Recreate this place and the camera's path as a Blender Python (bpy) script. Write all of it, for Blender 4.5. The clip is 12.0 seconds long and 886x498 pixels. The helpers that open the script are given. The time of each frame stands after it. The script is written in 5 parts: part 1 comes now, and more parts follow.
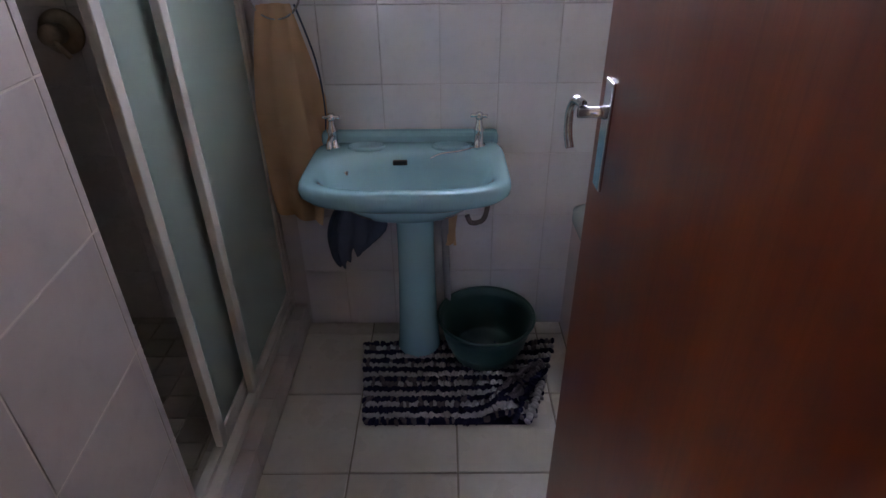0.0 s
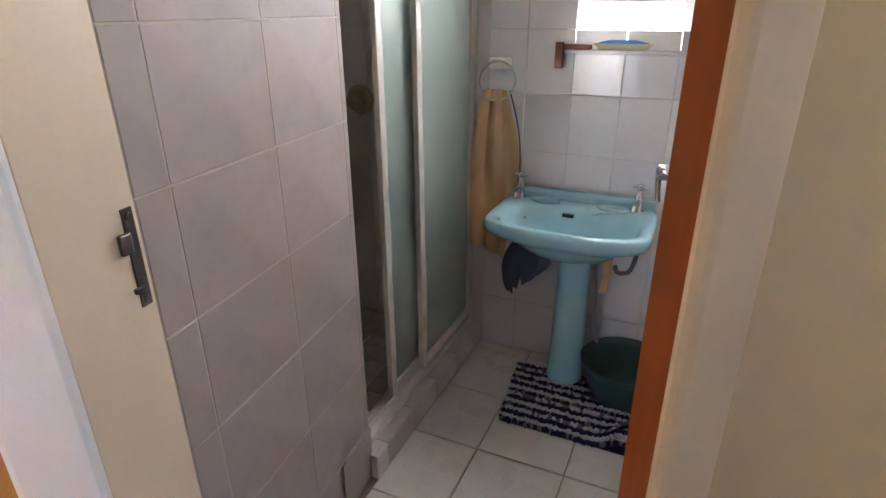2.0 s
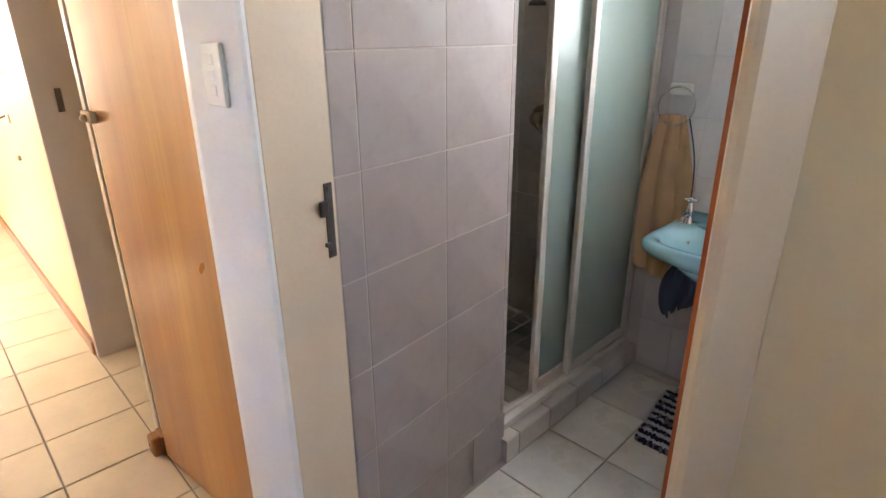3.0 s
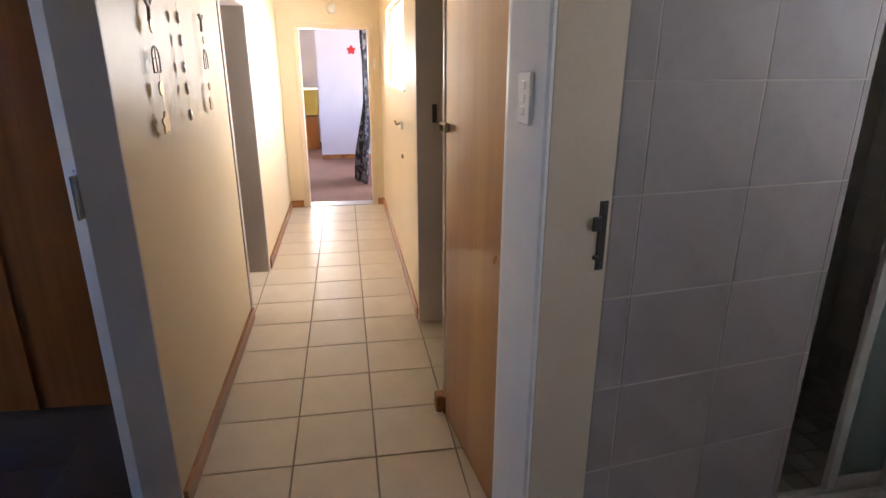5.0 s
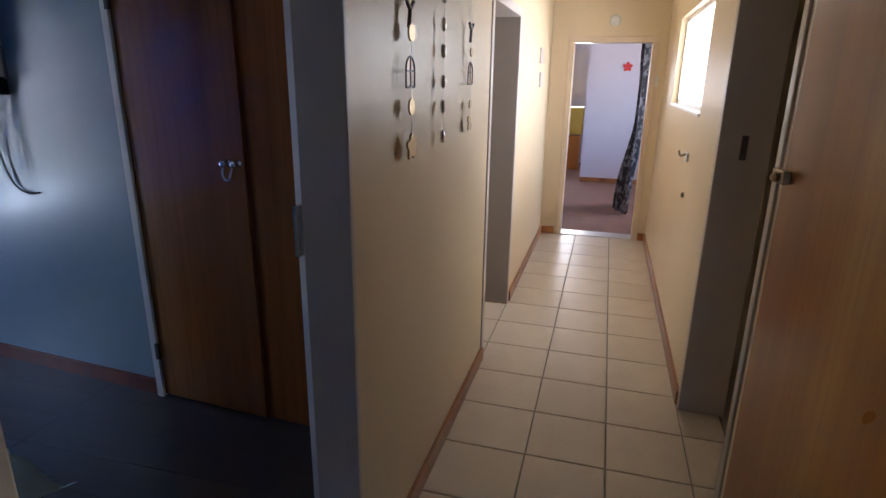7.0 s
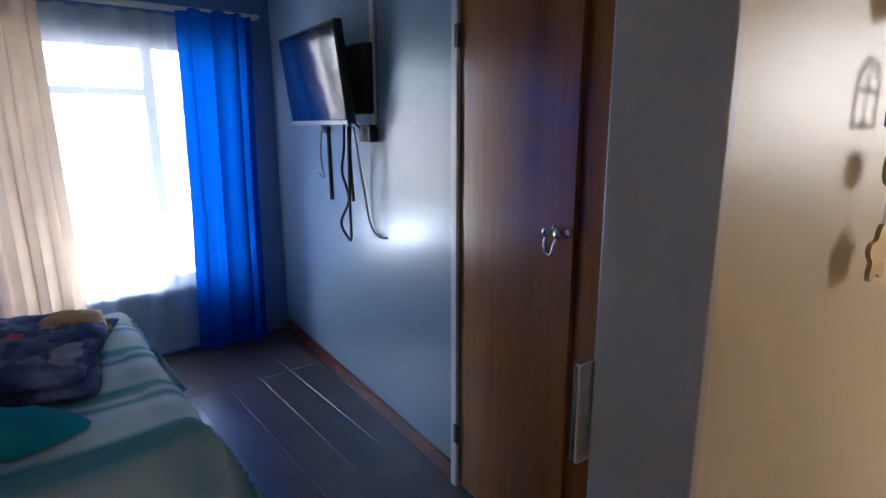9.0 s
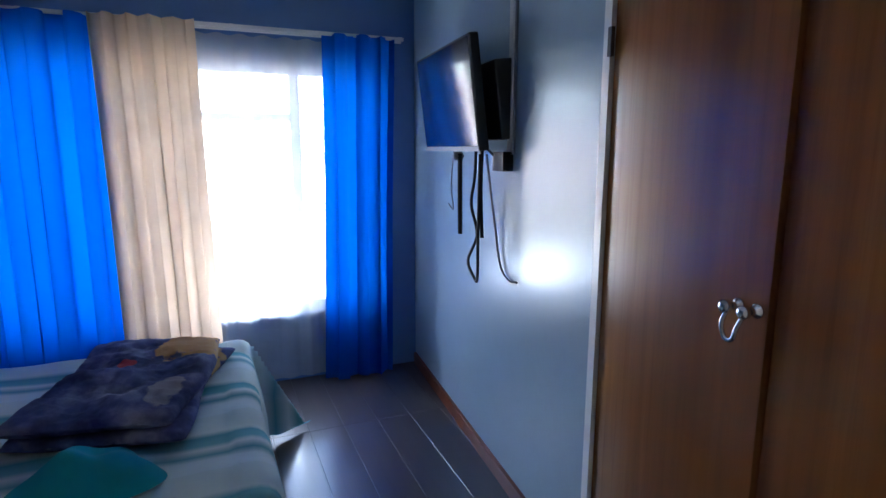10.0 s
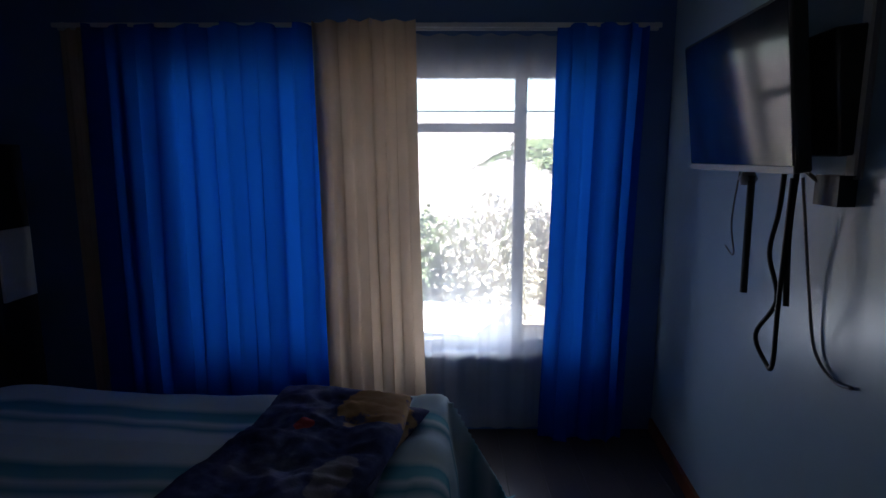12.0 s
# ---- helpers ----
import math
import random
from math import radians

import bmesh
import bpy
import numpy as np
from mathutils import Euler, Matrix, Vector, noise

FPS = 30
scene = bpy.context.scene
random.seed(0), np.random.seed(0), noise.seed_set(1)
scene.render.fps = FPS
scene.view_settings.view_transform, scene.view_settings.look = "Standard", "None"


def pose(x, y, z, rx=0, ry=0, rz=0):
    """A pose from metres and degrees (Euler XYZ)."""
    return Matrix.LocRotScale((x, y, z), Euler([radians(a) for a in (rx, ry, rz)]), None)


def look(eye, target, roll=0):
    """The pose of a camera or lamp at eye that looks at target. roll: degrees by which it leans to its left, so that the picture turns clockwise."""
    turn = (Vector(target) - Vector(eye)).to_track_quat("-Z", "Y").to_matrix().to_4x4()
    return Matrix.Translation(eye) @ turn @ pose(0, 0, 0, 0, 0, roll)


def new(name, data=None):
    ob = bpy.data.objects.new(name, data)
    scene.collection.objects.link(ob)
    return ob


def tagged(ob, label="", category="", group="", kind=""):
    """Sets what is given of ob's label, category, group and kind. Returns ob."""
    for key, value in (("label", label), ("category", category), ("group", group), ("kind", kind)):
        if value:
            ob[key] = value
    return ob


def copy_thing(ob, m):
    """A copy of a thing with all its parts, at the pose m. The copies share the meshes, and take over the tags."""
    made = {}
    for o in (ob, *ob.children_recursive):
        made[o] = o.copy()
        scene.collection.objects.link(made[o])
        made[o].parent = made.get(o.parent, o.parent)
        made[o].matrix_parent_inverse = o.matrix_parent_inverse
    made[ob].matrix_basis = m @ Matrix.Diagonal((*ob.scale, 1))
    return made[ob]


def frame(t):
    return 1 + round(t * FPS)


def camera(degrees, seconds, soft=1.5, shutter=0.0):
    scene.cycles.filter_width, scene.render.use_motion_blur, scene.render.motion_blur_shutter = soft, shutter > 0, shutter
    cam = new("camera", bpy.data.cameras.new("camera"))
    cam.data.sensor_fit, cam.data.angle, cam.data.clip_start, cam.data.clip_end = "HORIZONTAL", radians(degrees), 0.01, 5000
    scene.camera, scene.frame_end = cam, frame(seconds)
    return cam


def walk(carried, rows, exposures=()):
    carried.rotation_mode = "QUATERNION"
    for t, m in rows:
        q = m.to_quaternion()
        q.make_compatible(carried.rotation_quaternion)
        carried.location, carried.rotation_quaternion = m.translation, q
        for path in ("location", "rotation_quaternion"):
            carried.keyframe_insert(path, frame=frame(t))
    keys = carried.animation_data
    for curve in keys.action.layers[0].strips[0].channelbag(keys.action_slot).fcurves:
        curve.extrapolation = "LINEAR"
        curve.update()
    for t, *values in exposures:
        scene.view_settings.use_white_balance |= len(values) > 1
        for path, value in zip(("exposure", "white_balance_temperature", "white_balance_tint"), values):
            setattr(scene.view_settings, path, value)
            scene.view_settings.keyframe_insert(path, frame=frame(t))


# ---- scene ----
cam = camera(76.3, 12.0)
PATH = [
    (0, (0.137, -0.003, 1.441), (0.128, 1.715, 0.416), -0.5),
    (0.5, (0.200, -0.147, 1.440), (0.168, 1.618, 0.501), -0.3),
    (1, (0.296, -0.232, 1.471), (0.069, 1.539, 0.569), -0.4),
    (1.5, (0.349, -0.357, 1.476), (-0.146, 1.398, 0.655), -0.3),
    (2, (0.414, -0.451, 1.517), (-0.347, 1.224, 0.734), -0.3),
    (2.5, (0.527, -0.532, 1.520), (-0.534, 0.995, 0.783), -0.5),
    (3, (0.627, -0.558, 1.532), (-0.692, 0.765, 0.818), -0.4),
    (3.5, (0.742, -0.540, 1.534), (-0.848, 0.467, 0.856), -0.3),
    (5.5, (0.797, -0.511, 1.537), (-1.095, -0.328, 0.917), 0.5),
    (6, (0.653, -0.526, 1.517), (-1.250, -0.576, 0.903), 1.0),
    (6.5, (0.447, -0.554, 1.552), (-1.443, -0.810, 0.948), 0.7),
    (7, (0.245, -0.564, 1.531), (-1.610, -1.033, 0.952), 0.8),
    (7.5, (0.015, -0.595, 1.547), (-1.748, -1.373, 1.015), 0.7),
    (9.3, (-0.535, -0.94, 1.502), (-1.614, -2.575, 1.098), -0.1),
    (9.5, (-0.596, -1.007, 1.507), (-1.594, -2.697, 1.121), 0.0),
    (10, (-0.726, -1.133, 1.518), (-1.479, -2.953, 1.171), 0.2),
    (10.5, (-0.786, -1.291, 1.524), (-1.37, -3.173, 1.178), 0.2),
    (11, (-0.797, -1.475, 1.534), (-1.249, -3.396, 1.211), 0.2),
    (11.5, (-0.809, -1.62, 1.531), (-1.09, -3.574, 1.212), 0.1),
    (12, (-0.84, -1.758, 1.557), (-0.838, -3.732, 1.235), -0.0),
]
walk(cam, [(t, look(eye, target, roll)) for t, eye, target, roll in PATH],
     [(0, 4.95, 6000, 25), (1, 5.0, 6300, 24), (1.8, 5.65, 6700, 20), (2.5, 6.05, 6500, 15), (3.5, 5.75, 6500, 15), (5.3, 4.2, 6000, 15), (6, 3.8, 5900, 15), (7, 3.4, 5600, 15), (7.7, 3.6, 5600, 15), (9.3, 4.5, 5900, 12), (10, 4.65, 5800, 12), (10.5, 4.6, 5800, 12), (11, 3.85, 5900, 12), (11.5, 2.5, 6000, 15), (12, 2.1, 6200, 15)])

# world, sun, the daylight in the windows and an added fill in the side room
world = bpy.data.worlds.new("sky")
scene.world = world
world.use_nodes = True
wn = world.node_tree.nodes
sky = wn.new("ShaderNodeTexSky")
sky.sky_type = "NISHITA"
sky.sun_disc = False
sky.sun_elevation, sky.sun_rotation = radians(52), radians(-20)
wn["Background"].inputs["Strength"].default_value = 0.15
world.node_tree.links.new(sky.outputs[0], wn["Background"].inputs[0])
sun = new("sun", bpy.data.lights.new("sun", "SUN"))
sun.data.energy, sun.data.angle, sun.data.color = 5.0, radians(0.5), (1.0, 0.95, 0.86)
sun.matrix_world = look((-6, 12, 16), (0, 0, 0))


def window_light(name, place, target, w, h, watts, colour):
    ob = new(name, bpy.data.lights.new(name, "AREA"))
    ob.data.shape, ob.data.size, ob.data.size_y = "RECTANGLE", w, h
    ob.data.energy, ob.data.color = watts, colour
    ob.matrix_world = look(place, target)
    return ob


window_light("bathroom_daylight", (0.32, 2.04, 1.74), (0.32, 0, 1.70), 0.84, 0.66, 0.38, (0.86, 0.93, 1.0))
window_light("corridor_daylight", (-3.8, 0.27, 1.68), (-3.8, -1, 1.60), 1.48, 0.58, 2.9, (1.0, 0.95, 0.86))
window_light("far_room_daylight", (-10.6, -0.89, 1.48), (-9, -0.89, 1.48), 0.55, 0.65, 3.0, (1.0, 0.96, 0.9))
window_light("far_room_side_daylight", (-7.2, 1.07, 1.4), (-7.2, -1, 1.2), 1.2, 1.1, 0.75, (1.0, 0.96, 0.92))
# Unseen lamp added inside the side room, which has no window opening.
window_light("side_room_daylight", (-3.0, -3.1, 1.5), (-3.0, -1, 1.3), 1.2, 1.0, 1.1, (1.0, 0.95, 0.88))
window_light("bedroom_daylight", (-0.96, -4.95, 0.62), (-0.5, -3.0, 1.2), 0.50, 0.18, 0.6, (0.80, 0.90, 1.0))


# ---- materials ----
def base_mat(name):
    m = bpy.data.materials.new(name)
    m.use_nodes = True
    nt = m.node_tree
    return m, nt, nt.nodes["Principled BSDF"]


def noise_node(nt, scale, detail=4.0, stretch=(1, 1, 1), rough=0.6, kind="Object"):
    co = nt.nodes.new("ShaderNodeTexCoord")
    mp = nt.nodes.new("ShaderNodeMapping")
    mp.inputs["Scale"].default_value = stretch
    nz = nt.nodes.new("ShaderNodeTexNoise")
    nz.inputs["Scale"].default_value, nz.inputs["Detail"].default_value = scale, detail
    nz.inputs["Roughness"].default_value = rough
    nt.links.new(co.outputs[kind], mp.inputs[0])
    nt.links.new(mp.outputs[0], nz.inputs["Vector"])
    return nz


def ramp_node(nt, src, stops):
    r = nt.nodes.new("ShaderNodeValToRGB")
    while len(r.color_ramp.elements) < len(stops):
        r.color_ramp.elements.new(0.5)
    for e, (p, c) in zip(r.color_ramp.elements, stops):
        e.position, e.color = p, (*c, 1)
    nt.links.new(src, r.inputs[0])
    return r


def mix_col(nt, a, b, fac, mode="MIX"):
    n = nt.nodes.new("ShaderNodeMix")
    n.data_type, n.blend_type = "RGBA", mode
    for sock, v in ((n.inputs[6], a), (n.inputs[7], b), (n.inputs[0], fac)):
        if isinstance(v, (int, float)):
            sock.default_value = v
        elif isinstance(v, tuple):
            sock.default_value = (*v, 1)
        else:
            nt.links.new(v, sock)
    return n.outputs[2]


def bump(nt, bsdf, src, strength, dist=0.002):
    b = nt.nodes.new("ShaderNodeBump")
    b.inputs["Strength"].default_value, b.inputs["Distance"].default_value = strength, dist
    nt.links.new(src, b.inputs["Height"])
    nt.links.new(b.outputs[0], bsdf.inputs["Normal"])


def rough_from(nt, bsdf, src, lo, hi):
    r = nt.nodes.new("ShaderNodeMapRange")
    r.inputs["To Min"].default_value, r.inputs["To Max"].default_value = lo, hi
    nt.links.new(src, r.inputs[0])
    nt.links.new(r.outputs[0], bsdf.inputs["Roughness"])


def paint(name, c, rough=0.5, vary=0.12, coarse=1.3, fine=60, bumps=0.25, spec=0.5, coat=0.0):
    m, nt, b = base_mat(name)
    big, small = noise_node(nt, coarse, 5), noise_node(nt, fine, 3)
    dark = tuple(v * (1 - vary) for v in c)
    light = tuple(min(1, v * (1 + vary * 0.5)) for v in c)
    col = ramp_node(nt, big.outputs[0], [(0.3, dark), (0.7, light)])
    col2 = mix_col(nt, col.outputs[0], tuple(v * 0.93 for v in c), ramp_node(nt, small.outputs[0], [(0.45, (0, 0, 0)), (0.75, (0.5, 0.5, 0.5))]).outputs[0])
    nt.links.new(col2, b.inputs["Base Color"])
    rough_from(nt, b, big.outputs[0], rough * 0.85, min(1, rough * 1.15))
    b.inputs["Specular IOR Level"].default_value = spec
    b.inputs["Coat Weight"].default_value = coat
    b.inputs["Coat Roughness"].default_value = 0.15
    if bumps:
        bump(nt, b, small.outputs[0], bumps, 0.0015)
    return m


def wood(name, dark, mid, light, rough=0.3, coat=0.4, grain=14, axis=2, tint=0.0):
    m, nt, b = base_mat(name)
    st = [1.0, 1.0, 1.0]
    st[axis] = 0.06
    band = noise_node(nt, grain * 0.45, 3, tuple(st), 0.5)
    st[axis] = 0.03
    fine = noise_node(nt, grain * 7, 5, tuple(st), 0.7)
    blot = noise_node(nt, 1.7, 3)
    c1 = ramp_node(nt, band.outputs[0], [(0.3, dark), (0.5, mid), (0.72, light)])
    c2 = mix_col(nt, c1.outputs[0], dark, ramp_node(nt, fine.outputs[0], [(0.45, (0, 0, 0)), (0.8, (0.6, 0.6, 0.6))]).outputs[0])
    c3 = mix_col(nt, c2, mid, ramp_node(nt, blot.outputs[0], [(0.4, (0, 0, 0)), (0.8, (0.4, 0.4, 0.4))]).outputs[0])
    if tint:
        info_ = nt.nodes.new("ShaderNodeObjectInfo")
        c3 = mix_col(nt, c3, dark, ramp_node(nt, info_.outputs["Random"], [(0.0, (0, 0, 0)), (1.0, (tint * 2, tint * 2, tint * 2))]).outputs[0])
    nt.links.new(c3, b.inputs["Base Color"])
    rough_from(nt, b, blot.outputs[0], rough * 0.8, rough * 1.3)
    b.inputs["Coat Weight"].default_value, b.inputs["Coat Roughness"].default_value = coat, 0.12
    bump(nt, b, fine.outputs[0], 0.12, 0.001)
    return m


def tile_mat(name, c, rough=0.2, vary=0.08, mottled=0.08):
    m, nt, b = base_mat(name)
    info = nt.nodes.new("ShaderNodeObjectInfo")
    tint = ramp_node(nt, info.outputs["Random"], [(0.0, tuple(v * (1 - vary) for v in c)), (1.0, tuple(min(1, v * (1 + vary)) for v in c))])
    cloud, dirt = noise_node(nt, 4.5, 5, kind="Object"), noise_node(nt, 38, 4)
    c2 = mix_col(nt, tint.outputs[0], tuple(v * (1 - 3 * mottled) for v in c), ramp_node(nt, cloud.outputs[0], [(0.42, (0, 0, 0)), (0.75, (0.8, 0.8, 0.8))]).outputs[0])
    c3 = mix_col(nt, c2, tuple(v * 0.8 for v in c), ramp_node(nt, dirt.outputs[0], [(0.55, (0, 0, 0)), (0.8, (0.35, 0.35, 0.35))]).outputs[0])
    nt.links.new(c3, b.inputs["Base Color"])
    rough_from(nt, b, cloud.outputs[0], rough * 0.7, rough * 1.5)
    bump(nt, b, dirt.outputs[0], 0.05, 0.001)
    return m


def metal(name, c=(0.75, 0.75, 0.77), rough=0.18):
    m, nt, b = base_mat(name)
    nz = noise_node(nt, 45, 3)
    col = ramp_node(nt, nz.outputs[0], [(0.35, tuple(v * 0.8 for v in c)), (0.7, c)])
    nt.links.new(col.outputs[0], b.inputs["Base Color"])
    b.inputs["Metallic"].default_value = 1
    rough_from(nt, b, nz.outputs[0], rough * 0.7, rough * 1.4)
    return m


def cloth(name, c, rough=0.85, through_it=0.0, see=0.0, weave=420, stripes=None, glow=None):
    m, nt, b = base_mat(name)
    fine, big = noise_node(nt, weave, 2), noise_node(nt, 3.5, 4)
    col = ramp_node(nt, big.outputs[0], [(0.3, tuple(v * 0.82 for v in c)), (0.7, c)]).outputs[0]
    if stripes:
        co = nt.nodes.new("ShaderNodeTexCoord")
        sp = nt.nodes.new("ShaderNodeSeparateXYZ")
        nt.links.new(co.outputs["Object"], sp.inputs[0])
        mul = nt.nodes.new("ShaderNodeMath")
        mul.operation = "MULTIPLY_ADD"
        mul.inputs[1].default_value, mul.inputs[2].default_value = stripes[0], stripes[1]
        nt.links.new(sp.outputs["XYZ".index(stripes[2])], mul.inputs[0])
        fr = nt.nodes.new("ShaderNodeMath")
        fr.operation = "FRACT"
        nt.links.new(mul.outputs[0], fr.inputs[0])
        col = mix_col(nt, ramp_node(nt, fr.outputs[0], stripes[3]).outputs[0], tuple(v * 0.8 for v in c), ramp_node(nt, big.outputs[0], [(0.4, (0, 0, 0)), (0.9, (0.5, 0.5, 0.5))]).outputs[0])
    nt.links.new(col, b.inputs["Base Color"])
    b.inputs["Roughness"].default_value = rough
    b.inputs["Specular IOR Level"].default_value = 0.2
    bump(nt, b, fine.outputs[0], 0.3, 0.001)
    out = nt.nodes["Material Output"]
    last = b.outputs[0]
    if through_it:
        tr = nt.nodes.new("ShaderNodeBsdfTranslucent")
        nt.links.new(col, tr.inputs[0]) if glow is None else None
        if glow:
            tr.inputs[0].default_value = (*glow, 1)
        mx = nt.nodes.new("ShaderNodeMixShader")
        mx.inputs[0].default_value = through_it
        nt.links.new(last, mx.inputs[1])
        nt.links.new(tr.outputs[0], mx.inputs[2])
        last = mx.outputs[0]
    if see:
        tp = nt.nodes.new("ShaderNodeBsdfTransparent")
        mx = nt.nodes.new("ShaderNodeMixShader")
        mx.inputs[0].default_value = see
        nt.links.new(last, mx.inputs[1])
        nt.links.new(tp.outputs[0], mx.inputs[2])
        last = mx.outputs[0]
    nt.links.new(last, out.inputs[0])
    return m


def glass(name, c, rough=0.25, solid=0.0):
    m, nt, b = base_mat(name)
    nz = noise_node(nt, 30, 2)
    b.inputs["Base Color"].default_value = (*c, 1)
    b.inputs["Roughness"].default_value = rough
    b.inputs["IOR"].default_value = 1.45
    b.inputs["Transmission Weight"].default_value = 1 - solid
    bump(nt, b, nz.outputs[0], 0.2, 0.002)
    return m


CREAM = paint("cream_wall_paint", (0.72, 0.59, 0.40), 0.42, 0.06, 0.9, 45, 0.3)
CEIL = paint("ceiling_paint", (0.78, 0.75, 0.68), 0.7, 0.05)
BLUEWALL = paint("blue_gloss_wall_paint", (0.27, 0.36, 0.44), 0.33, 0.10, 1.1, 14, 0.30, 0.5, 0.15)
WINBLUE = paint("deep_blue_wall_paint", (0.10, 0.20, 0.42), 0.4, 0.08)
FRAMEWHITE = paint("white_gloss_frame_paint", (0.82, 0.80, 0.78), 0.3, 0.08, 3, 90, 0.15)
LILAC = paint("lilac_wall_paint", (0.62, 0.58, 0.66), 0.55, 0.06)
GROUT = paint("grey_grout", (0.30, 0.26, 0.22), 0.9, 0.25, 5, 120, 0.4)
WGROUT = paint("pale_grout", (0.55, 0.52, 0.52), 0.9, 0.15, 5, 120, 0.3)
FLOORTILE = tile_mat("cream_floor_tile", (0.66, 0.57, 0.46), 0.33, 0.05, 0.035)
BATHTILE = tile_mat("white_floor_tile", (0.62, 0.58, 0.53), 0.26, 0.04, 0.06)
WALLTILE = tile_mat("white_wall_tile", (0.66, 0.64, 0.66), 0.16, 0.03, 0.03)
PINKTILE = tile_mat("pale_mauve_wall_tile", (0.37, 0.305, 0.285), 0.52, 0.04, 0.05)
KERBTILE = tile_mat("pale_kerb_tile", (0.54, 0.48, 0.45), 0.35, 0.04, 0.06)
DARKTILE = tile_mat("brown_shower_tile", (0.64, 0.57, 0.53), 0.25, 0.05, 0.08)
MOSAIC = tile_mat("shower_floor_mosaic", (0.48, 0.42, 0.36), 0.4, 0.15, 0.08)
DOORWOOD = wood("varnished_orange_wood", (0.28, 0.095, 0.014), (0.46, 0.175, 0.025), (0.60, 0.28, 0.048), 0.28, 0.4, 9)
REDWOOD = wood("red_brown_varnished_wood", (0.11, 0.020, 0.006), (0.18, 0.036, 0.009), (0.25, 0.058, 0.015), 0.34, 0.25)
EDGEWOOD = wood("orange_red_varnished_edge", (0.26, 0.055, 0.010), (0.40, 0.095, 0.016), (0.50, 0.14, 0.026), 0.35, 0.3)
WARDWOOD = wood("brown_veneer", (0.16, 0.046, 0.013), (0.32, 0.110, 0.028), (0.47, 0.20, 0.060), 0.22, 0.5, 6)
SKIRT = wood("brown_skirting_wood", (0.20, 0.07, 0.02), (0.36, 0.14, 0.04), (0.46, 0.20, 0.065), 0.35, 0.3, 16, 0)
PLANK = wood("dark_laminate", (0.055, 0.045, 0.048), (0.092, 0.073, 0.075), (0.125, 0.10, 0.10), 0.3, 0.35, 9, 1, 0.3)
CARPET = paint("brown_red_carpet", (0.24, 0.13, 0.10), 0.95, 0.2, 3, 200, 0.8)
BASIN = paint("pale_blue_ceramic", (0.28, 0.51, 0.59), 0.12, 0.03, 2, 10, 0, 0.6, 0.6)
TUBBLUE = paint("pale_blue_enamel", (0.50, 0.60, 0.64), 0.15, 0.04, 2, 10, 0, 0.6, 0.5)
CHROME = metal("worn_chrome")
BRASS = metal("dull_brass", (0.45, 0.36, 0.26), 0.4)
ALU = metal("brushed_aluminium", (0.72, 0.70, 0.67), 0.36)
ANOD = paint("off_white_shower_frame", (0.56, 0.52, 0.47), 0.35, 0.1, 4, 60, 0.1)
STEEL = metal("dark_steel", (0.16, 0.14, 0.13), 0.45)
DARKPL = paint("black_plastic", (0.015, 0.015, 0.017), 0.5, 0.1, 6, 60, 0.05)
WHITEPL = paint("white_plastic", (0.72, 0.70, 0.66), 0.35, 0.05, 6, 60, 0.05)
GREYPL = paint("grey_plastic", (0.25, 0.25, 0.27), 0.4, 0.08, 6, 60, 0.05)
TUBGREEN = paint("dark_green_plastic", (0.035, 0.085, 0.080), 0.32, 0.12, 6, 60, 0.1)
SCREEN = paint("dark_glossy_screen", (0.008, 0.008, 0.010), 0.10, 0.05, 2, 10, 0, 0.22)
PEACH = cloth("peach_towel_cloth", (0.62, 0.40, 0.24), 0.95, 0, 0, 260)
CLOTHBLUE = cloth("dark_blue_rag", (0.075, 0.095, 0.15), 0.9, 0, 0, 200)
BLUECURT = cloth("bright_blue_curtain", (0.006, 0.07, 0.42), 0.75, 0.55, 0, 500, None, (0.010, 0.14, 0.68))
BEIGECURT = cloth("beige_curtain", (0.60, 0.44, 0.31), 0.85, 0.42, 0, 380)
SHEER = cloth("white_net_curtain", (0.84, 0.86, 0.90), 0.9, 0.5, 0.48, 700)
OBSCURED = cloth("obscured_window_glass", (0.72, 0.76, 0.78), 0.25, 0.6, 0.22, 90)
NIGHTCURT = cloth("black_patterned_curtain", (0.02, 0.018, 0.025), 0.8, 0.1, 0, 300)
FROST = glass("green_ribbed_shower_glass", (0.55, 0.66, 0.60), 0.3, 0.30)
PANE = glass("clear_pane", (0.97, 0.98, 0.98), 0.0)
QUILT = cloth("teal_white_striped_bedspread", (0.34, 0.46, 0.48), 0.9, 0, 0, 190, (2.6, 0.15, "Y", [(0.0, (0.52, 0.62, 0.62)), (0.30, (0.57, 0.66, 0.63)), (0.40, (0.06, 0.27, 0.33)), (0.55, (0.13, 0.37, 0.43)), (0.62, (0.60, 0.68, 0.67)), (0.72, (0.10, 0.30, 0.38)), (0.80, (0.56, 0.66, 0.68))]))
TEAL = cloth("teal_cloth", (0.02, 0.32, 0.40), 0.95, 0, 0, 240)
NAVY = cloth("navy_plush_blanket", (0.035, 0.045, 0.11), 0.95, 0, 0, 150)
LEAF = paint("shrub_leaf", (0.22, 0.28, 0.14), 0.6, 0.4, 3, 20, 0)
# pale blossom colour that also carries the glare of the sun
FLOWERGLARE = paint("pale_flower_and_sun_glare", (0.8, 0.78, 0.66), 0.7, 0.2, 4, 20, 0)
GARDENWALL = paint("garden_wall_plaster", (0.66, 0.61, 0.61), 0.9, 0.15, 1, 30, 0.4)
SOIL = paint("dry_garden_soil", (0.58, 0.52, 0.43), 0.95, 0.3, 2, 25, 0.5)
STONE = paint("outer_wall_plaster", (0.55, 0.50, 0.42), 0.9, 0.1, 1, 30, 0.4)


